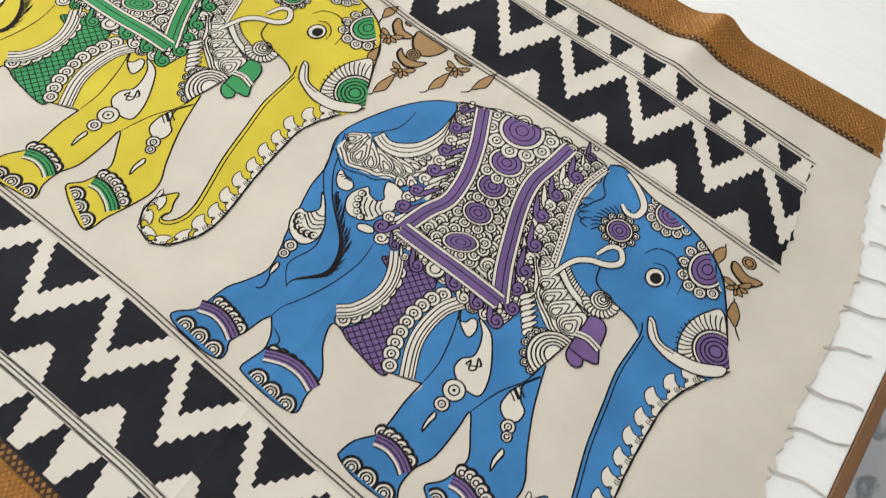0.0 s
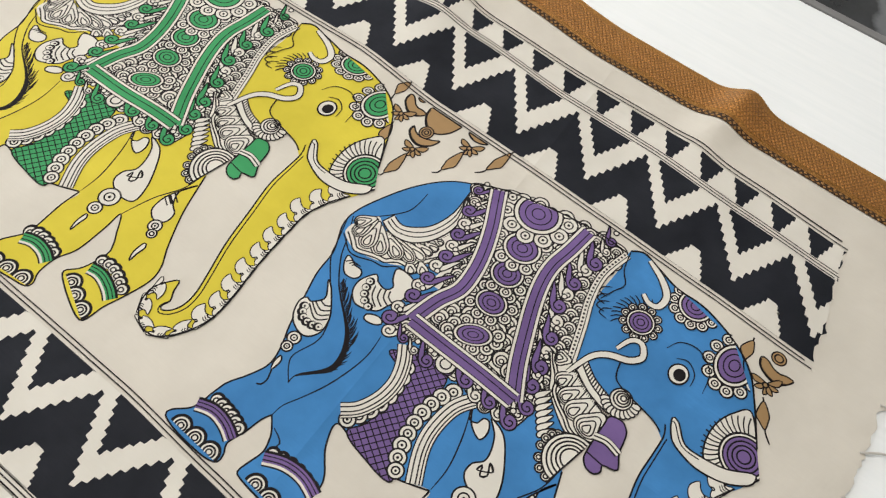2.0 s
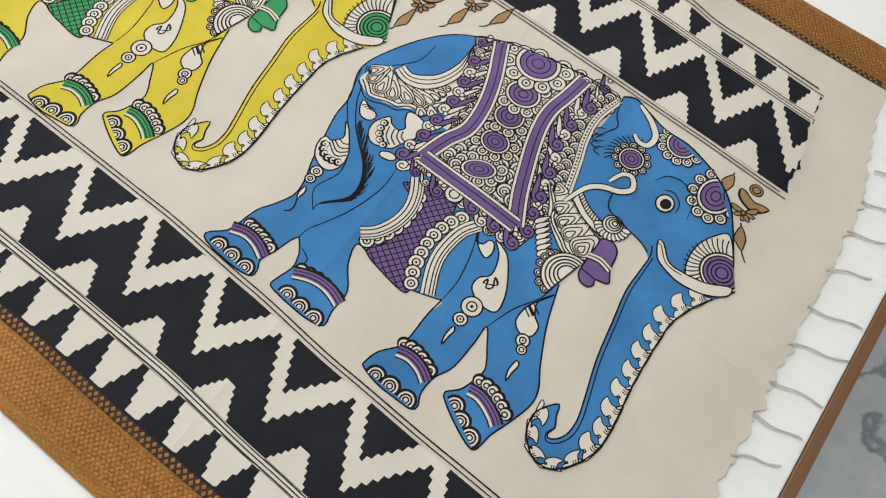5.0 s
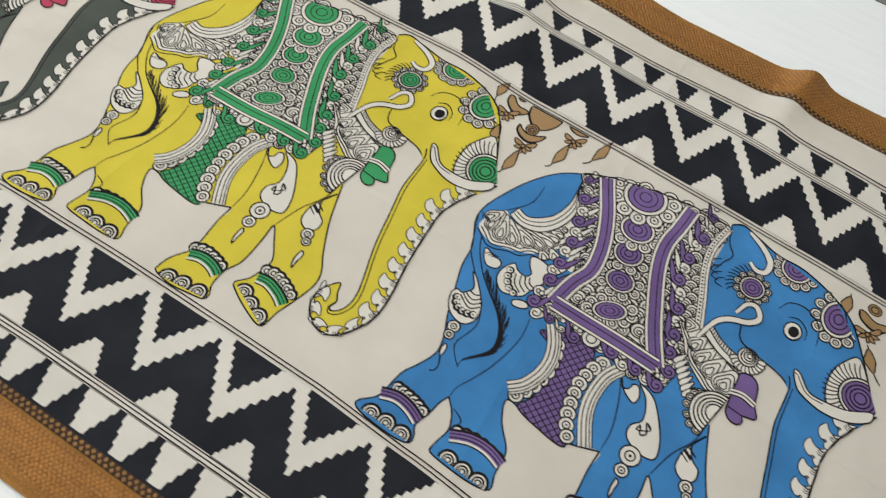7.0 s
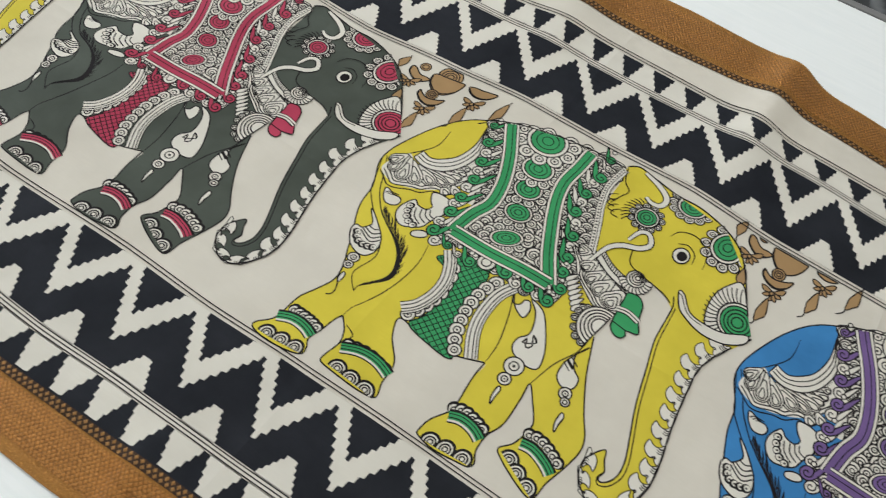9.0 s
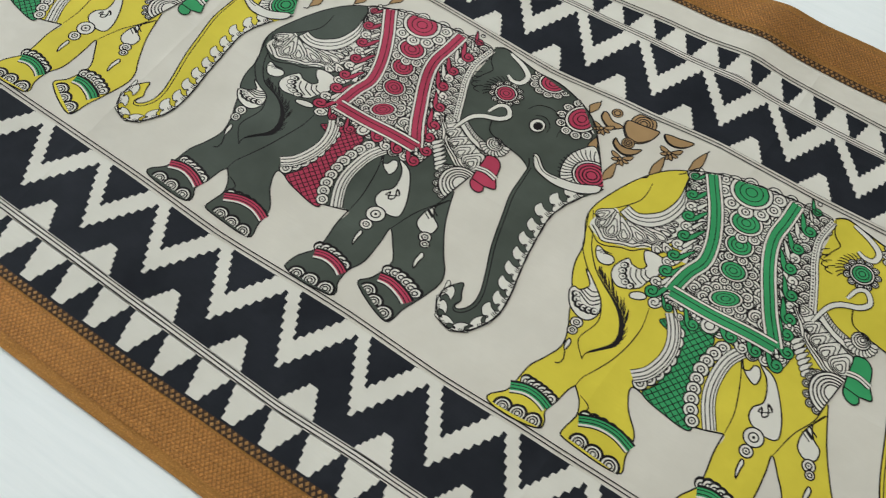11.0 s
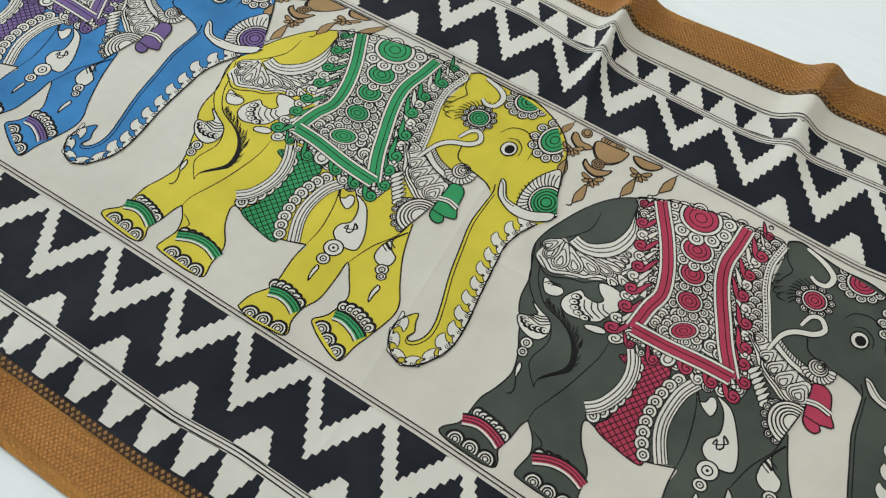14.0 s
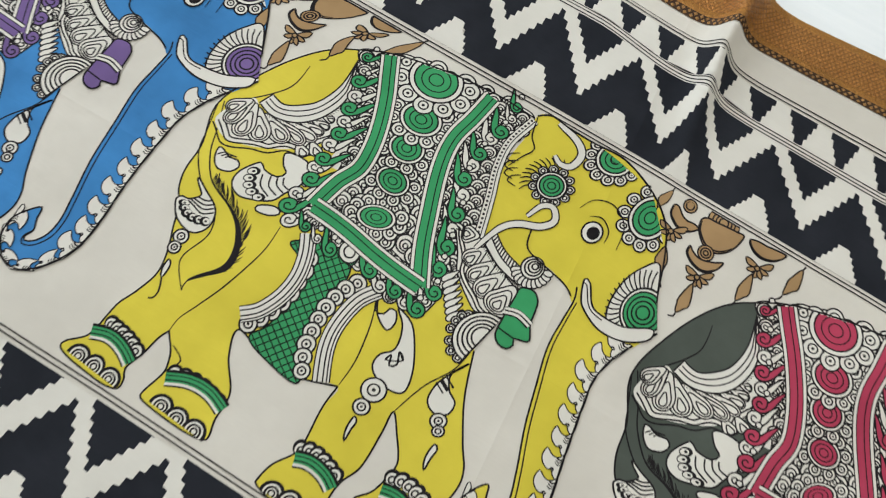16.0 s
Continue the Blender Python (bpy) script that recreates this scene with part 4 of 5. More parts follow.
def draw_elephant(m):
    # body and legs
    m.begin("outline")
    body = curve(BACK + HIND[1:] + FORE[1:]) + mm(CHESTIN)
    m.area(body, "body", 0)
    trunk = curve(TRUNK[:-1]) + mm(TRUNK[-1:])
    m.area(trunk, "body", 0)
    head = curve(HEAD, True)
    m.area(head, "body", 0)
    m.line(curve(BACK))
    m.line(curve(HIND))
    m.line(curve(FORE))
    m.line(curve(TRUNK[:-2]))
    m.line(curve(HEAD[:9]))
    m.line(curve(TRUNKLINE), 0.0011)
    for pts in (THIGH, FOLD, LEGLINE1, LEGLINE2, BACKLINE):
        m.line(curve(pts), 0.0012, taper=0.5)
    # tail tuft
    m.begin("tail_tuft")
    m.area(curve(TAIL_NEAR) + curve(TAIL_FAR)[::-1], "body", 0, 0)
    m.line(curve([(-299.6, -58.9), (-290, -84)] + TAIL_NEAR), 0.0012, taper=0.3)
    m.line(curve([(-297, -55), (-285, -78)] + TAIL_FAR), 0.0013, taper=0.3)
    rim = curve(TAIL_FAR[1:])
    dark = [(p[0] * 0.45 + q[0] * 0.55, p[1] * 0.45 + q[1] * 0.55) for (p, _), (q, _) in zip(even(curve(TUFT_EDGE), 60), even(rim, 60))]
    m.area(rim + dark[::-1], "ink", 0, 0)
    spots = even(dark, 72)
    for i, (c, a) in enumerate(spots):
        l = 0.017 * math.sin(math.pi * min(1, 0.18 + i / 80)) * random.uniform(0.55, 1.1)
        back = a + math.pi * 0.80
        m.line(spline([c, (c[0] + 0.5 * l * math.cos(back - 0.25), c[1] + 0.5 * l * math.sin(back - 0.25)), (c[0] + l * math.cos(back), c[1] + l * math.sin(back))], step=0.003), 0.0011, taper=0.7)
    # feet: nails, anklets
    for band_, row, nails in ((ANKLET0, ANKSC0, NAIL0), (ANKLET1, ANKSC1, NAIL1), (ANKLET2, ANKSC2, NAIL2), (ANKLET3, ANKSC3, NAIL3)):
        m.begin("anklet." + str(nails[0][0]))
        b = curve(band_)
        b = b[2:-2]
        mid = b[len(b) // 2]
        sole = mm([nails[0], nails[2]])
        for c in mm(nails):
            l = math.hypot(mid[0] - c[0], mid[1] - c[1])
            c = (c[0] + (mid[0] - c[0]) / l * 0.0022, c[1] + (mid[1] - c[1]) / l * 0.0022)
            side = (sole[1], sole[0]) if (sole[1][0] - sole[0][0]) * (mid[1] - sole[0][1]) - (sole[1][1] - sole[0][1]) * (mid[0] - sole[0][0]) > 0 else (sole[0], sole[1])
            dx, dy = (mid[0] - c[0]) / l * -0.0002, (mid[1] - c[1]) / l * -0.0002
            side = tuple((p[0] + dx, p[1] + dy) for p in side)
            m.disc(c, 0.0092, "ink", 0, side)
            m.disc(c, 0.0068, "white", 0, side)
            m.disc(c, 0.0046, "white", 0.0013, side)
            m.disc(c, 0.0023, "white", 0.0011, side)
        for c, a in even(curve(row), 6):
            m.disc(c, 0.0058, "ink", 0)
            m.disc((c[0] + math.sin(a) * 0.0010, c[1] - math.cos(a) * 0.0010), 0.0042, "white", 0)
            m.disc((c[0] + math.sin(a) * 0.0016, c[1] - math.cos(a) * 0.0016), 0.0022, "white", 0.0011)
        m.band(b, ((0.0072, 0.0030, "ink"), (0.0040, 0.0052, "accent"), (0.0012, 0.0012, "ink"), (0.0, 0.0016, "accent"), (-0.0016, 0.0022, "white"), (-0.0031, 0.0012, "ink"), (0.0045, 0.0008, "ink")))
    # rump feathers, shell and bells
    m.begin("rump_plume")
    hem = curve(PLUME_HEM)
    m.area(curve(PLUME_ROOT) + hem[::-1], "white", 0, 0)
    m.area(curve(FEATHER, True), "white", 0, 0)
    for off in (-0.0040, 0.0, 0.0038):
        wavy = [(x + 0.0015 * math.sin(i * 0.55), y - 0.0015 * abs(math.sin(i * 0.28))) for i, (x, y) in enumerate(beside(hem, off))]
        m.line(wavy, 0.0013)
    for i, c in enumerate(mm([(-214, -62), (-222, -68), (-205, -50), (-208, -20), (-216, 8), (-224, 22)])):
        m.plume((c[0] - 0.010, c[1] + 0.009), c, 0.0052, 2)
    for root, tip, w in list(zip(mm(PLUME_ROOT), mm(PLUME_TIP), (0.0068, 0.0070, 0.0080, 0.0082, 0.0074, 0.0066, 0.0056, 0.0048, 0.0042, 0.0036)))[::-1]:
        m.plume(root, tip, w, 3 if w > 0.006 else 2)
    lower, upper = curve(PLUME_BAND), curve(PATCH_EDGE)
    m.area(lower + curve([(-223.0, 0.4), (-229, 18), (-236, 33)])[1:] + upper[::-1], "white", 0.0013, 0)
    for k in (0.34, 0.64):
        m.line([(p[0] + (q[0] - p[0]) * k, p[1] + (q[1] - p[1]) * k) for (p, _), (q, _) in zip(even(upper, 30), even(lower + mm([(-236, 33)]), 30))], 0.0011)
    for c, a in even(lower, 40):
        m.line([c, (c[0] + 0.0030 * math.sin(a + 0.5), c[1] - 0.0030 * math.cos(a + 0.5))], 0.0010, taper=0.5)
    m.begin("rump_shell")
    m.area(curve(HORN, True), "white")
    for arc in HORN_ARCS:
        m.line(curve(arc), 0.0013)
    for c, a in even(curve(HORN_ROW), 5):
        m.disc(c, 0.0040, "ink", 0)
        m.disc((c[0] - 0.0006, c[1] - 0.0004), 0.0027, "white", 0)
        m.disc(c, 0.0011, "ink", 0)
    for pts in (TOOTH_UPPER, TOOTH_LOWER):
        m.area(curve(pts, True), "white")
    for k in (0.0, 0.0032, 0.0062):
        m.line(curve([(-271.5 + k * 1000, -94), (-268.5 + k * 1000, -90.5), (-265 + k * 1000, -90)]), 0.0011)
    m.begin("tail_bell")
    m.area(curve(BELL, True), "white")
    for arc in BELL_ARCS:
        m.line(curve(arc), 0.0013)
    for c, a in even(curve(BELL_ROW), 6):
        m.disc(c, 0.0041, "ink", 0)
        m.disc((c[0] + 0.0008, c[1] + 0.0008), 0.0027, "white", 0)
        m.disc((c[0] + 0.0004, c[1] + 0.0004), 0.0010, "ink", 0)
    for c, r in zip(mm(BEADS), (0.0056, 0.0046)):
        m.eyelet(c, r)
    m.area(curve(BELL_DROP, True), "white")
    m.line(curve(BELL_THREAD), 0.0013)
    m.begin("leg_ornament")
    for pts in (PAW, PDROP):
        m.area(curve(pts, True), "white")
    m.area(curve(MOON, True), "white")
    m.line(curve(GLYPH, step=0.002), 0.0015)
    m.line(curve(GLYPH[2:] + GLYPH[:2], step=0.002), 0.0011)
    for c, r in zip(mm(PBEADS), (0.0090, 0.0060)):
        m.eyelet(c, r)
    m.begin("leg_bell")
    for pts in (CONE, CDROP):
        m.area(curve(pts, True), "white")
    for c, r in zip(mm(CBEADS), (0.0058, 0.0042)):
        m.eyelet(c, r)
    m.band(curve([CONE[2], CONE[8]]), ((0.001, 0.003, "ink"), (-0.0035, 0.0014, "ink"), (0.005, 0.0012, "ink")))
    # girth: lattice between scalloped bands
    m.begin("girth")
    net = curve(LATTICE, True)
    m.area(net, "accent", 0.0013)
    m.lattice(net, 0.0052)
    m.scallops(curve(SCALL), 8, 0.0068)
    m.scallops(curve(SCALR), 9, 0.0068)
    for pts in (GIRTHL, GIRTHR):
        m.band(curve(pts), ((0, 0.0135, "ink"), (0, 0.0115, "white"), (-0.0028, 0.0011, "ink"), (0.0012, 0.0011, "ink"), (0.0040, 0.0010, "ink")))
    # saddle cloth
    m.begin("saddle_cloth")
    saddle = curve(SADDLE, True)
    m.area(saddle, "white", 0.0012)
    inner = curve(SADDLE[:1] + SADDLE[2:], True)
    m.scales([q for q in inner], 0.0062, 0.45)
    for pts, col, size, angle, flip in ((LCURLW, "white", 0.0060, 0.72, 1), (LCURLA, "accent", 0.0066, 0.66, 1), (RCURLW, "white", 0.0062, 2.5, -1),
                                        (RCURLA, "accent", 0.0068, 2.45, -1), (BCURLW, "white", 0.0052, 2.6, -1), (BCURLA, "accent", 0.0060, 2.6, -1)):
        for i, c in enumerate(mm(pts)):
            m.curl(c, size * (0.7 if i == 0 else random.uniform(0.94, 1.06)), angle + random.uniform(-0.1, 0.1), col, flip)
            m.disc((c[0] + size * 1.7 * math.cos(angle + 0.75 * flip), c[1] + size * 1.7 * math.sin(angle + 0.75 * flip)), 0.0024, "white", 0.0010)
    m.disc(mm(DROP)[0], 0.0085, "white")
    m.disc(mm(DROP)[0], 0.0045, "white")
    field = curve(FIELD, True)
    m.area(field, "white", 0.0012)
    m.scales(field, 0.0080, 0.45)
    top = mm(SADDLETOP)
    cut = (top[1], top[3])
    for c, r, q in zip(mm(MED)[::-1], (0.0165, 0.0145, 0.0150, 0.0175, 0.0225), (0.62, 0.86, 0.95, 0.9, 0.95)):
        m.medallion(c, r, 11 if r > 0.016 else 9, 0.37, cut, q, 0.5 if q < 0.7 else 0.0)
    for pts in (LSTRIP, RSTRIP, BSTRIP):
        m.band(curve(pts), ((0, 0.0176, "ink"), (0, 0.0156, "white"), (0, 0.0112, "ink"), (0, 0.0096, "accent"), (0.0010, 0.0009, "ink")))
    m.line(curve(SADDLETOP))
    collar = curve(COLLAR)
    m.band(collar, ((0, 0.0088, "ink"), (0, 0.0072, "white"), (0.0010, 0.0008, "ink")))
    for c, a in even(beside(collar, -0.0014), 34):
        m.disc(c, 0.0011, "ink", 0)
    # chest ruff and pendant
    m.begin("chest_ruff")
    hem = curve(RUFF_HEM)
    m.area(hem + mm([(-24, -86), (-26, -68)]) + curve(RUFF_ROOT)[::-1], "white", 0.0012, 0)
    for off in (0.0028, 0.0056):
        m.line([(x - 0.0012 * math.sin(i * 0.5), y) for i, (x, y) in enumerate(beside(hem, off))], 0.0013)
    for root, tip, w in zip(mm(RUFF_ROOT), mm(RUFF_TIP), (0.0075, 0.0078, 0.0080, 0.0092, 0.0125)):
        m.plume(root, (root[0] + (tip[0] - root[0]) * 0.93, root[1] + (tip[1] - root[1]) * 0.93), w, 4 if w > 0.012 else 3)
    for i in range(7):
        x, y = -0.076 + 0.0032 * i, -0.086 - 0.0042 * i
        m.plume((x + 0.004, y + 0.007), (x - 0.003, y - 0.006), 0.0030, 1)
    rose, cut = mm(ROSE)[0], mm(ROSE_CUT)
    for c in mm(ROSE_RIM):
        m.eyelet(c, 0.0036)
    for i, r in enumerate((0.0216, 0.0180, 0.0146, 0.0112, 0.0082)):
        m.disc((rose[0], rose[1] - 0.0022 + 0.0004 * i), r, "white", 0.00125, cut)
    m.line(cut)
    inner, middle, outer = curve(NECK_INNER), curve(NECK_MIDDLE), curve(NECK_OUTER)
    m.area(inner + outer[::-1], "white", 0.0012, 0)
    m.line(middle, 0.0012)
    for (p, _), (q, _) in zip(even(inner, 15), even(middle, 15)):
        m.line([p, q], 0.0011)
    for c, a in even(outer, 26):
        m.line([c, (c[0] + 0.0032 * math.sin(a + 0.4), c[1] - 0.0032 * math.cos(a + 0.4))], 0.0011, taper=0.5)
    puff = mm(PUFF)[0]
    for i in range(11):
        a = -2.55 + i * 0.27
        m.plume((puff[0] + 0.006 * math.cos(a), puff[1] + 0.006 * math.sin(a)), (puff[0] + 0.0168 * math.cos(a), puff[1] + 0.0168 * math.sin(a)), 0.0026, 1)
    for i, r in enumerate((0.0092, 0.0068, 0.0046, 0.0024)):
        m.disc((puff[0] + 0.0004 * i, puff[1] + 0.0006 * i), r, "white", 0.0012)
    m.begin("pendant")
    m.area(curve(PENDANT, True), "accent")
    m.band(curve(PENDANT_BAND), ((0, 0.0072, "ink"), (0.0020, 0.0020, "white"), (-0.0012, 0.0020, "white")))
    m.line(curve(PENDANT_SEAM), 0.0012)
    # trunk teeth
    m.begin("trunk_teeth")
    edge = curve(TEETH)
    spots = [c for c, a in even(edge, 15)]
    for i, c in enumerate(spots):
        q, r = spots[max(i - 1, 0)], spots[min(i + 1, len(spots) - 1)]
        tx, ty = r[0] - q[0], r[1] - q[1]
        long = math.hypot(tx, ty)
        pitch = long / (2 if 0 < i < len(spots) - 1 else 1)
        tx, ty = tx / long, ty / long
        deep = pitch * (1.2 if i < 3 else 1.08 if i < 10 else 0.72) * random.uniform(0.92, 1.06)

        def at(along, inward):
            return (c[0] + tx * along * pitch + ty * inward * deep, c[1] + ty * along * pitch - tx * inward * deep)

        tooth = [at(*w) for w in ((-0.44, -0.02), (-0.31, 0.12), (-0.22, 0.30), (-0.30, 0.50), (-0.46, 0.68), (-0.10, 0.78), (0.20, 0.68), (0.37, 0.46), (0.34, 0.28), (0.52, 0.20), (0.57, -0.02))]
        m.area(spline(tooth, True, 0.002), "white", 0.0009, 0)
        m.line(spline([at(0.35, 0.36), at(0.26, 0.30), at(0.29, 0.22), at(0.38, 0.26)]), 0.0012)
        for w in (-0.26, -0.14, -0.03):
            m.line(spline([at(w, 0.0), at(w + 0.09, 0.12), at(w + 0.02, 0.26)]), 0.0014 if w < -0.2 else 0.0009, taper=0.4)
    m.line(edge, 0.0013)
    # head ornaments
    m.begin("head_ornament")
    rim = (mm(HEAD)[3], mm(HEAD)[5])
    m.medallion(mm(FOREROS)[0], 0.0150, 12, 0.34, rim)
    m.medallion(mm(FOREROS)[1], 0.0165, 12, 0.34, (mm(HEAD)[5], mm(HEAD)[7]), 1.25)
    ear = mm(EARROS)[0]
    for i in range(13):
        a = 1.35 + i * 0.19
        m.line(spline([(ear[0] + 0.015 * math.cos(a), ear[1] + 0.015 * math.sin(a)), (ear[0] + 0.021 * math.cos(a + 0.06), ear[1] + 0.021 * math.sin(a + 0.06)),
                       (ear[0] + 0.026 * math.cos(a + 0.18), ear[1] + 0.026 * math.sin(a + 0.18))]), 0.0012, taper=0.5)
    m.medallion(ear, 0.0122, 11, 0.30)
    m.line(curve(EARFOLD), 0.0012, taper=0.4)
    for x, y in mm(TICKS):
        m.line(spline([(x + 0.006, y + 0.010), (x, y + 0.006), (x - 0.001, y), (x + 0.007, y - 0.001)]), 0.0012, taper=0.5)
    for pts, w in ((EAR, 0.0050), (HOOK, 0.0056)):
        p = curve(pts)
        m.line(p, w + 0.0024, "ink", 0.45)
        m.line(p, w, "white", 0.5)
    m.area(curve(FAN, True), "white")
    fc = mm(FANC)[0]
    for i in range(15):
        a = 1.85 + i * 0.155
        m.line(spline([(fc[0] + 0.020 * math.cos(a), fc[1] + 0.020 * math.sin(a)), (fc[0] + 0.027 * math.cos(a + 0.05), fc[1] + 0.027 * math.sin(a + 0.05)),
                       (fc[0] + 0.034 * math.cos(a + 0.02), fc[1] + 0.034 * math.sin(a + 0.02))]), 0.0012)
    m.disc(fc, 0.0195, "white", 0.0015, (mm(HEAD)[6], mm(HEAD)[8]))
    for r in (0.0165, 0.0128, 0.0092, 0.0055):
        m.disc(fc, r, "accent", 0.0012, (mm(HEAD)[6], mm(HEAD)[8]))
    m.begin("tusk")
    m.area(curve(TUSK, True), "white")
    m.band(curve(TUSK[:4]), ((-0.003, 0.0010, "ink"),))
    m.line(curve(CHEEK), 0.0013)
    m.line(curve(BROW), 0.0011, taper=0.6)
    m.line(curve(EYEARC), 0.0011, taper=0.6)
    m.begin("eye")
    m.disc((0, 0), 0.0082, "white", 0.0012, squash=1.15)
    m.disc((0.0010, -0.0003), 0.0051, "ink", 0, squash=1.15)
    m.line(curve(HEAD[:9]))


def draw_lamps(m, all_of_them):
    """Ochre hanging lamps under the far line: bowls, a fringe of curled petals and leaf drops."""
    far = 0.4400 - m.v
    edge = ((0.0, far), (0.1, far))

    def bowl(pts):
        rim = under(curve(pts, True, 0.0018), *edge)
        if len(rim) > 2:
            m.area(rim, "ochre", 0.0015, 0)
            n = len(rim)
            m.line([(x * 0.93 + 0.07 * sum(p[0] for p in rim) / n, y * 0.86 + 0.14 * sum(p[1] for p in rim) / n) for x, y in rim[: n // 2]], 0.0016, taper=0.6)

    for i, pts in enumerate(BOWLS if all_of_them else BOWLS[:1]):
        if i < 3:
            c = mm(KNOBS)[i]
            for r in ((0.0058, 0.0034), (0.0135, 0.0096, 0.0066, 0.0038), (0.0066, 0.0042, 0.0020))[i]:
                ring = under(circle(c, r, 20), *edge)
                if len(ring) > 2:
                    m.area(ring, "ochre", 0.0013, 0)
        bowl(pts)
    for c in mm(FRINGE) if all_of_them else mm(FRINGE[:1]):
        for dx, dy, hook in ((-0.0125, 0.0030, 1), (0.0100, 0.0085, -1), (-0.0085, -0.0060, 1), (0.0095, -0.0015, -1), (-0.0005, -0.0100, 1), (0.0060, -0.0080, -1)):
            tip = (c[0] + dx, c[1] + dy)
            bend = (c[0] + dx * 0.62 - dy * 0.30 * hook, c[1] + dy * 0.62 + dx * 0.30 * hook)
            back = (c[0] + dx * 0.62 + dy * 0.12 * hook, c[1] + dy * 0.62 - dx * 0.12 * hook)
            m.area(spline([c, bend, tip, back], True, 0.0018), "ochre", 0.0012, 0)
        m.disc((c[0] - 0.0008, c[1] - 0.0012), 0.0022, "ochre", 0.0012)
    for c, tip, top in list(zip(mm(LEAVES), mm(LEAF_TIP), mm(LEAF_TOP)))[:5 if all_of_them else 2]:
        dx, dy = tip[0] - top[0], tip[1] - top[1]
        l = math.hypot(dx, dy)
        nx, ny = -dy / l * 0.0050, dx / l * 0.0050
        m.area(spline([top, (c[0] + nx, c[1] + ny), (c[0] + dx * 0.16 + nx * 0.7, c[1] + dy * 0.16 + ny * 0.7), (c[0] + dx * 0.36, c[1] + dy * 0.36),
                       (c[0] + dx * 0.16 - nx * 0.7, c[1] + dy * 0.16 - ny * 0.7), (c[0] - nx, c[1] - ny)], True, 0.002), "ochre", 0.0012, 0)
        m.line(spline([(c[0] + dx * 0.34, c[1] + dy * 0.34), (c[0] + dx * 0.48 + nx * 0.1, c[1] + dy * 0.48), tip]), 0.0014, taper=0.3)
        m.line(spline([top, (top[0] - dx * 0.10, top[1] - dy * 0.10)]), 0.0014)


# where the motif's marks lie in it, and how far each one is off on the cloth, in thousandths
MARKS = ((0, 0), (-48.2, 20.6), (88.5, -41), (-96.8, -202), (-284, -279), (-213, -277), (-111.4, -283), (-47.3, -262.9), (-197.4, -103.8), (-88.4, -109.4), (-88.5, 81.2), (-20.3, 72.8), (28.9, -221.8), (-256.6, -154.3), (-276.1, -123.7))
OFF_FIRST = ((-1.7, 3.2), (-0.5, 5.2), (-1.2, -8.2), (-0.1, 1.2), (1.3, -2.9), (-2.2, 1.7), (1.8, -2.7), (0.5, 1.1), (-0.8, 4.4), (-0.6, 7.6), (-1.2, -3.3), (4.9, -1.9), (-0.3, 0.4), (3.1, -1.7), (-2.9, -4.1))
OFF_SECOND = ((-2.7, 0.3), (-2.9, -0.6), (-0.6, 2.6), (-3.5, -3.1), (0.9, 1), (0.5, -1), (-1.1, -6.2), (-1.2, -2.4), (11.8, 2.7), (0.5, 5.6), (-2, -4.2), (4, -1.5), (3.5, 3.2), (-4.4, 12.1), (-2.9, -8.4))
OFF_THIRD = ((-0.2, 3.7), (1.5, 0.1), (-10.8, -7.2), (-2, -1.3), (4.8, -0), (1.6, -1.9), (2.7, -4.2), (1.9, -0.9), (2.3, 7.3), (1, -2.4), (4.4, -6.5), (6.2, 5.8), (1.1, 7.5), (-4.8, 7.9), (-9.9, -7.9))
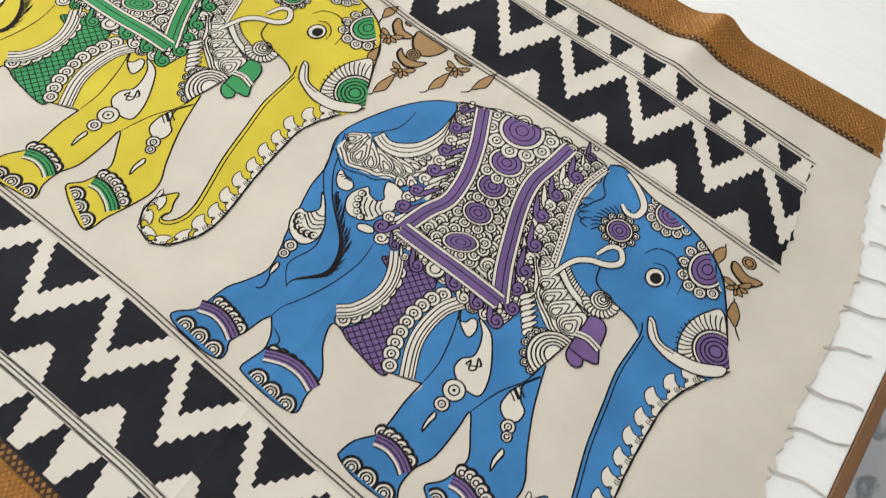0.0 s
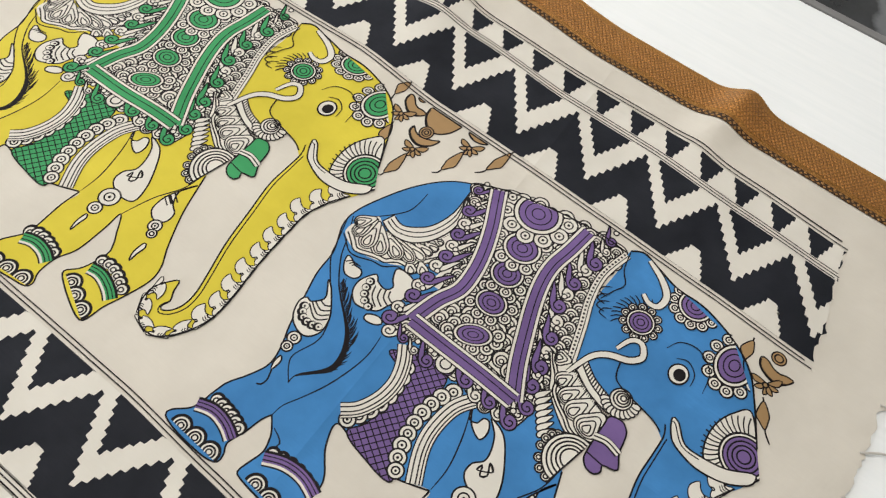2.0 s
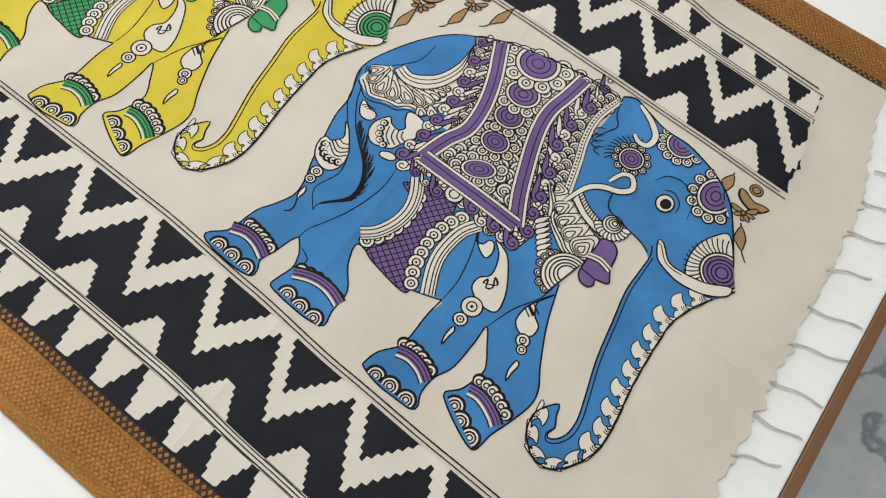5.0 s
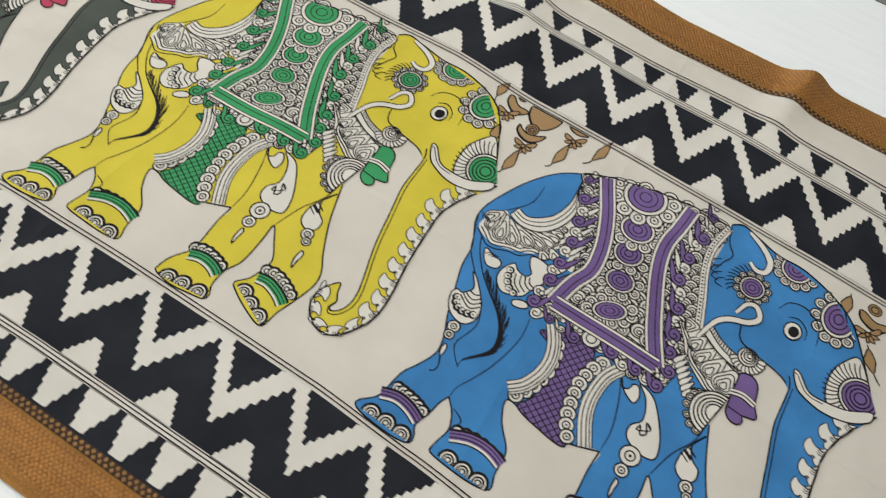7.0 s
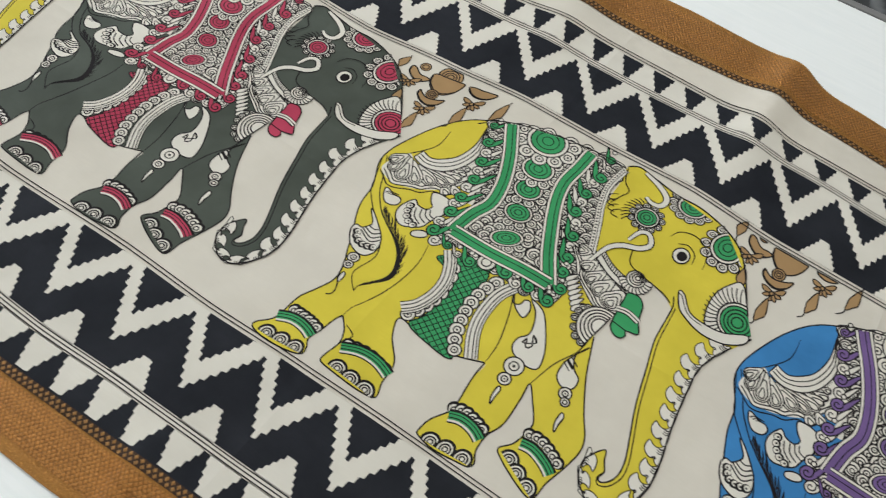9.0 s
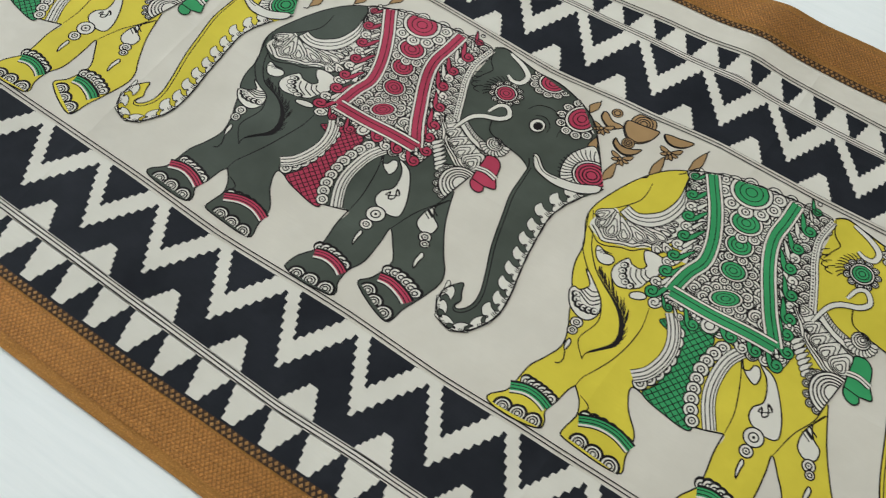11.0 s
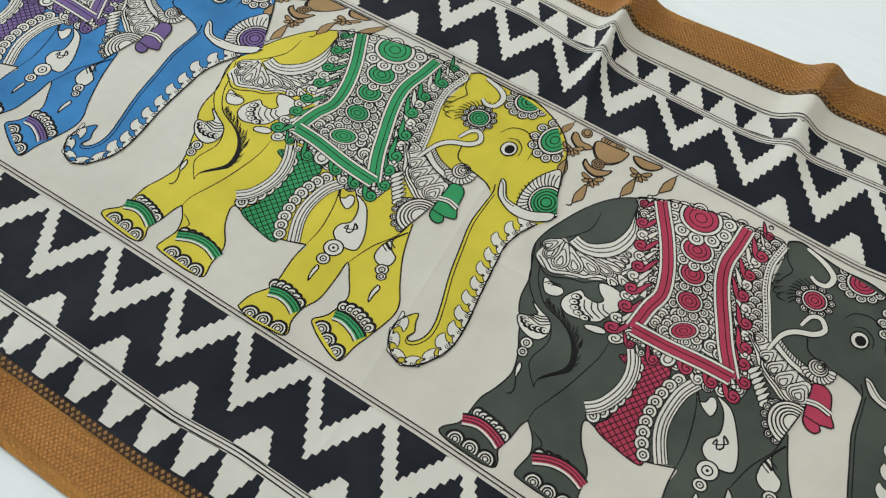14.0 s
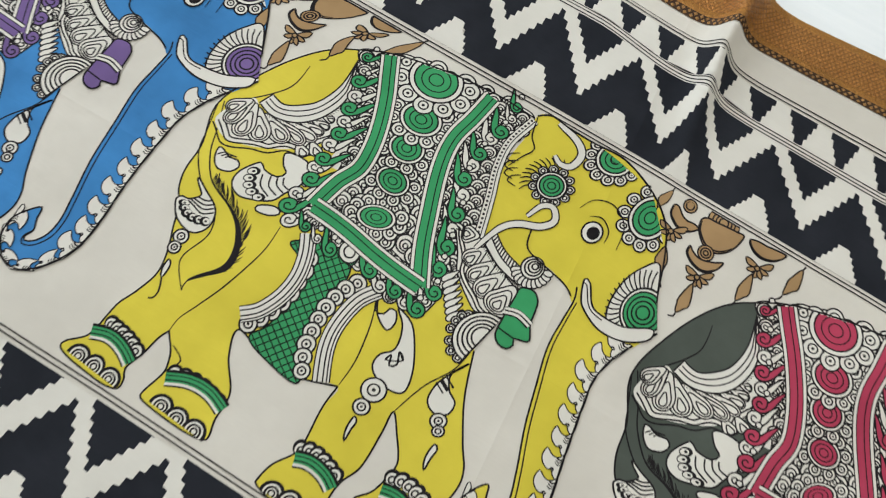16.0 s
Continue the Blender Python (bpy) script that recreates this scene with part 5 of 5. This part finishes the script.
ELEPHANTS = [
    (0.0220, 0.3590, (1, 0, 0, 1), (), BLUE, PURPLE, "blue", "purple", False),
    (-0.3721, 0.3771, (1.0154, -0.0209, 0.0524, 1.0103), OFF_FIRST, YELLOW, GREEN, "yellow", "green", True),
    (-0.7713, 0.3609, (1.0180, -0.0266, 0.0465, 0.9686), OFF_SECOND, SLATE, CRIMSON, "slate-green", "crimson", True),
    (-1.1541, 0.3679, (1.0109, 0.0202, 0.0083, 1.0057), OFF_THIRD, YELLOW, GREEN, "yellow", "green", True),
    (-1.5370, 0.3735, (0.99, 0.060, 0.0, 1.0), (), BLUE, PURPLE, "blue", "purple", True),
]
for eu, ev, pull, off, dye, accent, word, word2, lamps in ELEPHANTS:
    random.seed(11)
    mats = [dye, WHITE, accent, INK, OCHRE]
    motif = Motif(eu, ev, pull, off)
    draw_elephant(motif)
    body = motif.layers.pop("outline").build("printed_elephant", mats, dupatta, f"printed {word} elephant motif with {word2} saddle cloth", False)
    for key, layer in motif.layers.items():
        layer.build(key.split(".")[0], mats, body, "", False)
    # the single lamp beside the first motif hangs straighter
    motif = Motif(eu, ev) if lamps else Motif(eu + 0.0107, ev - 0.0123, (1.08, -0.22, 0.22, 1.08))
    draw_lamps(motif, lamps)
    motif.layers[""].build("printed_lamp_border", mats, dupatta, "printed ochre hanging lamp motif")

# ---- fringe: twisted tassels at the cloth's end ----
random.seed(5)


def tassel(v):
    """One knotted bundle of thread lying on the table."""
    u = cloth_end(v) - 0.004
    length = random.uniform(0.034, 0.048)
    drift = random.uniform(0.006, 0.020)
    pts = []
    for i in range(9):
        s = i / 8
        pts.append(Vector(((u + length * s) * U, (v + drift * s + 0.0016 * math.sin(7 * s + v * 60)) * U, 0.0022 * (1 - s) + 0.0013)))
    bm = bmesh.new()
    rings = []
    for i, p in enumerate(pts):
        s = i / 8
        r = 0.00085 * (1.35 - 0.5 * s) * (1.0 + (0.55 if i == 7 else 0.0))
        d = (pts[min(i + 1, 8)] - pts[max(i - 1, 0)]).normalized()
        side = d.cross(Vector((0, 0, 1))).normalized()
        rings.append([bm.verts.new(p + side * r * math.cos(a + s * 6) * 1.2 + Vector((0, 0, r * math.sin(a + s * 6)))) for a in (k * math.pi / 3 for k in range(6))])
    for a, b in zip(rings, rings[1:]):
        for k in range(6):
            bm.faces.new((a[k], a[(k + 1) % 6], b[(k + 1) % 6], b[k]))
    bm.faces.new(rings[0])
    bm.faces.new(rings[-1][::-1])
    return part("tassel", bm, THREAD, dupatta)


v = -0.115
while v < 0.60:
    tassel(v)
    v += random.uniform(0.036, 0.050)
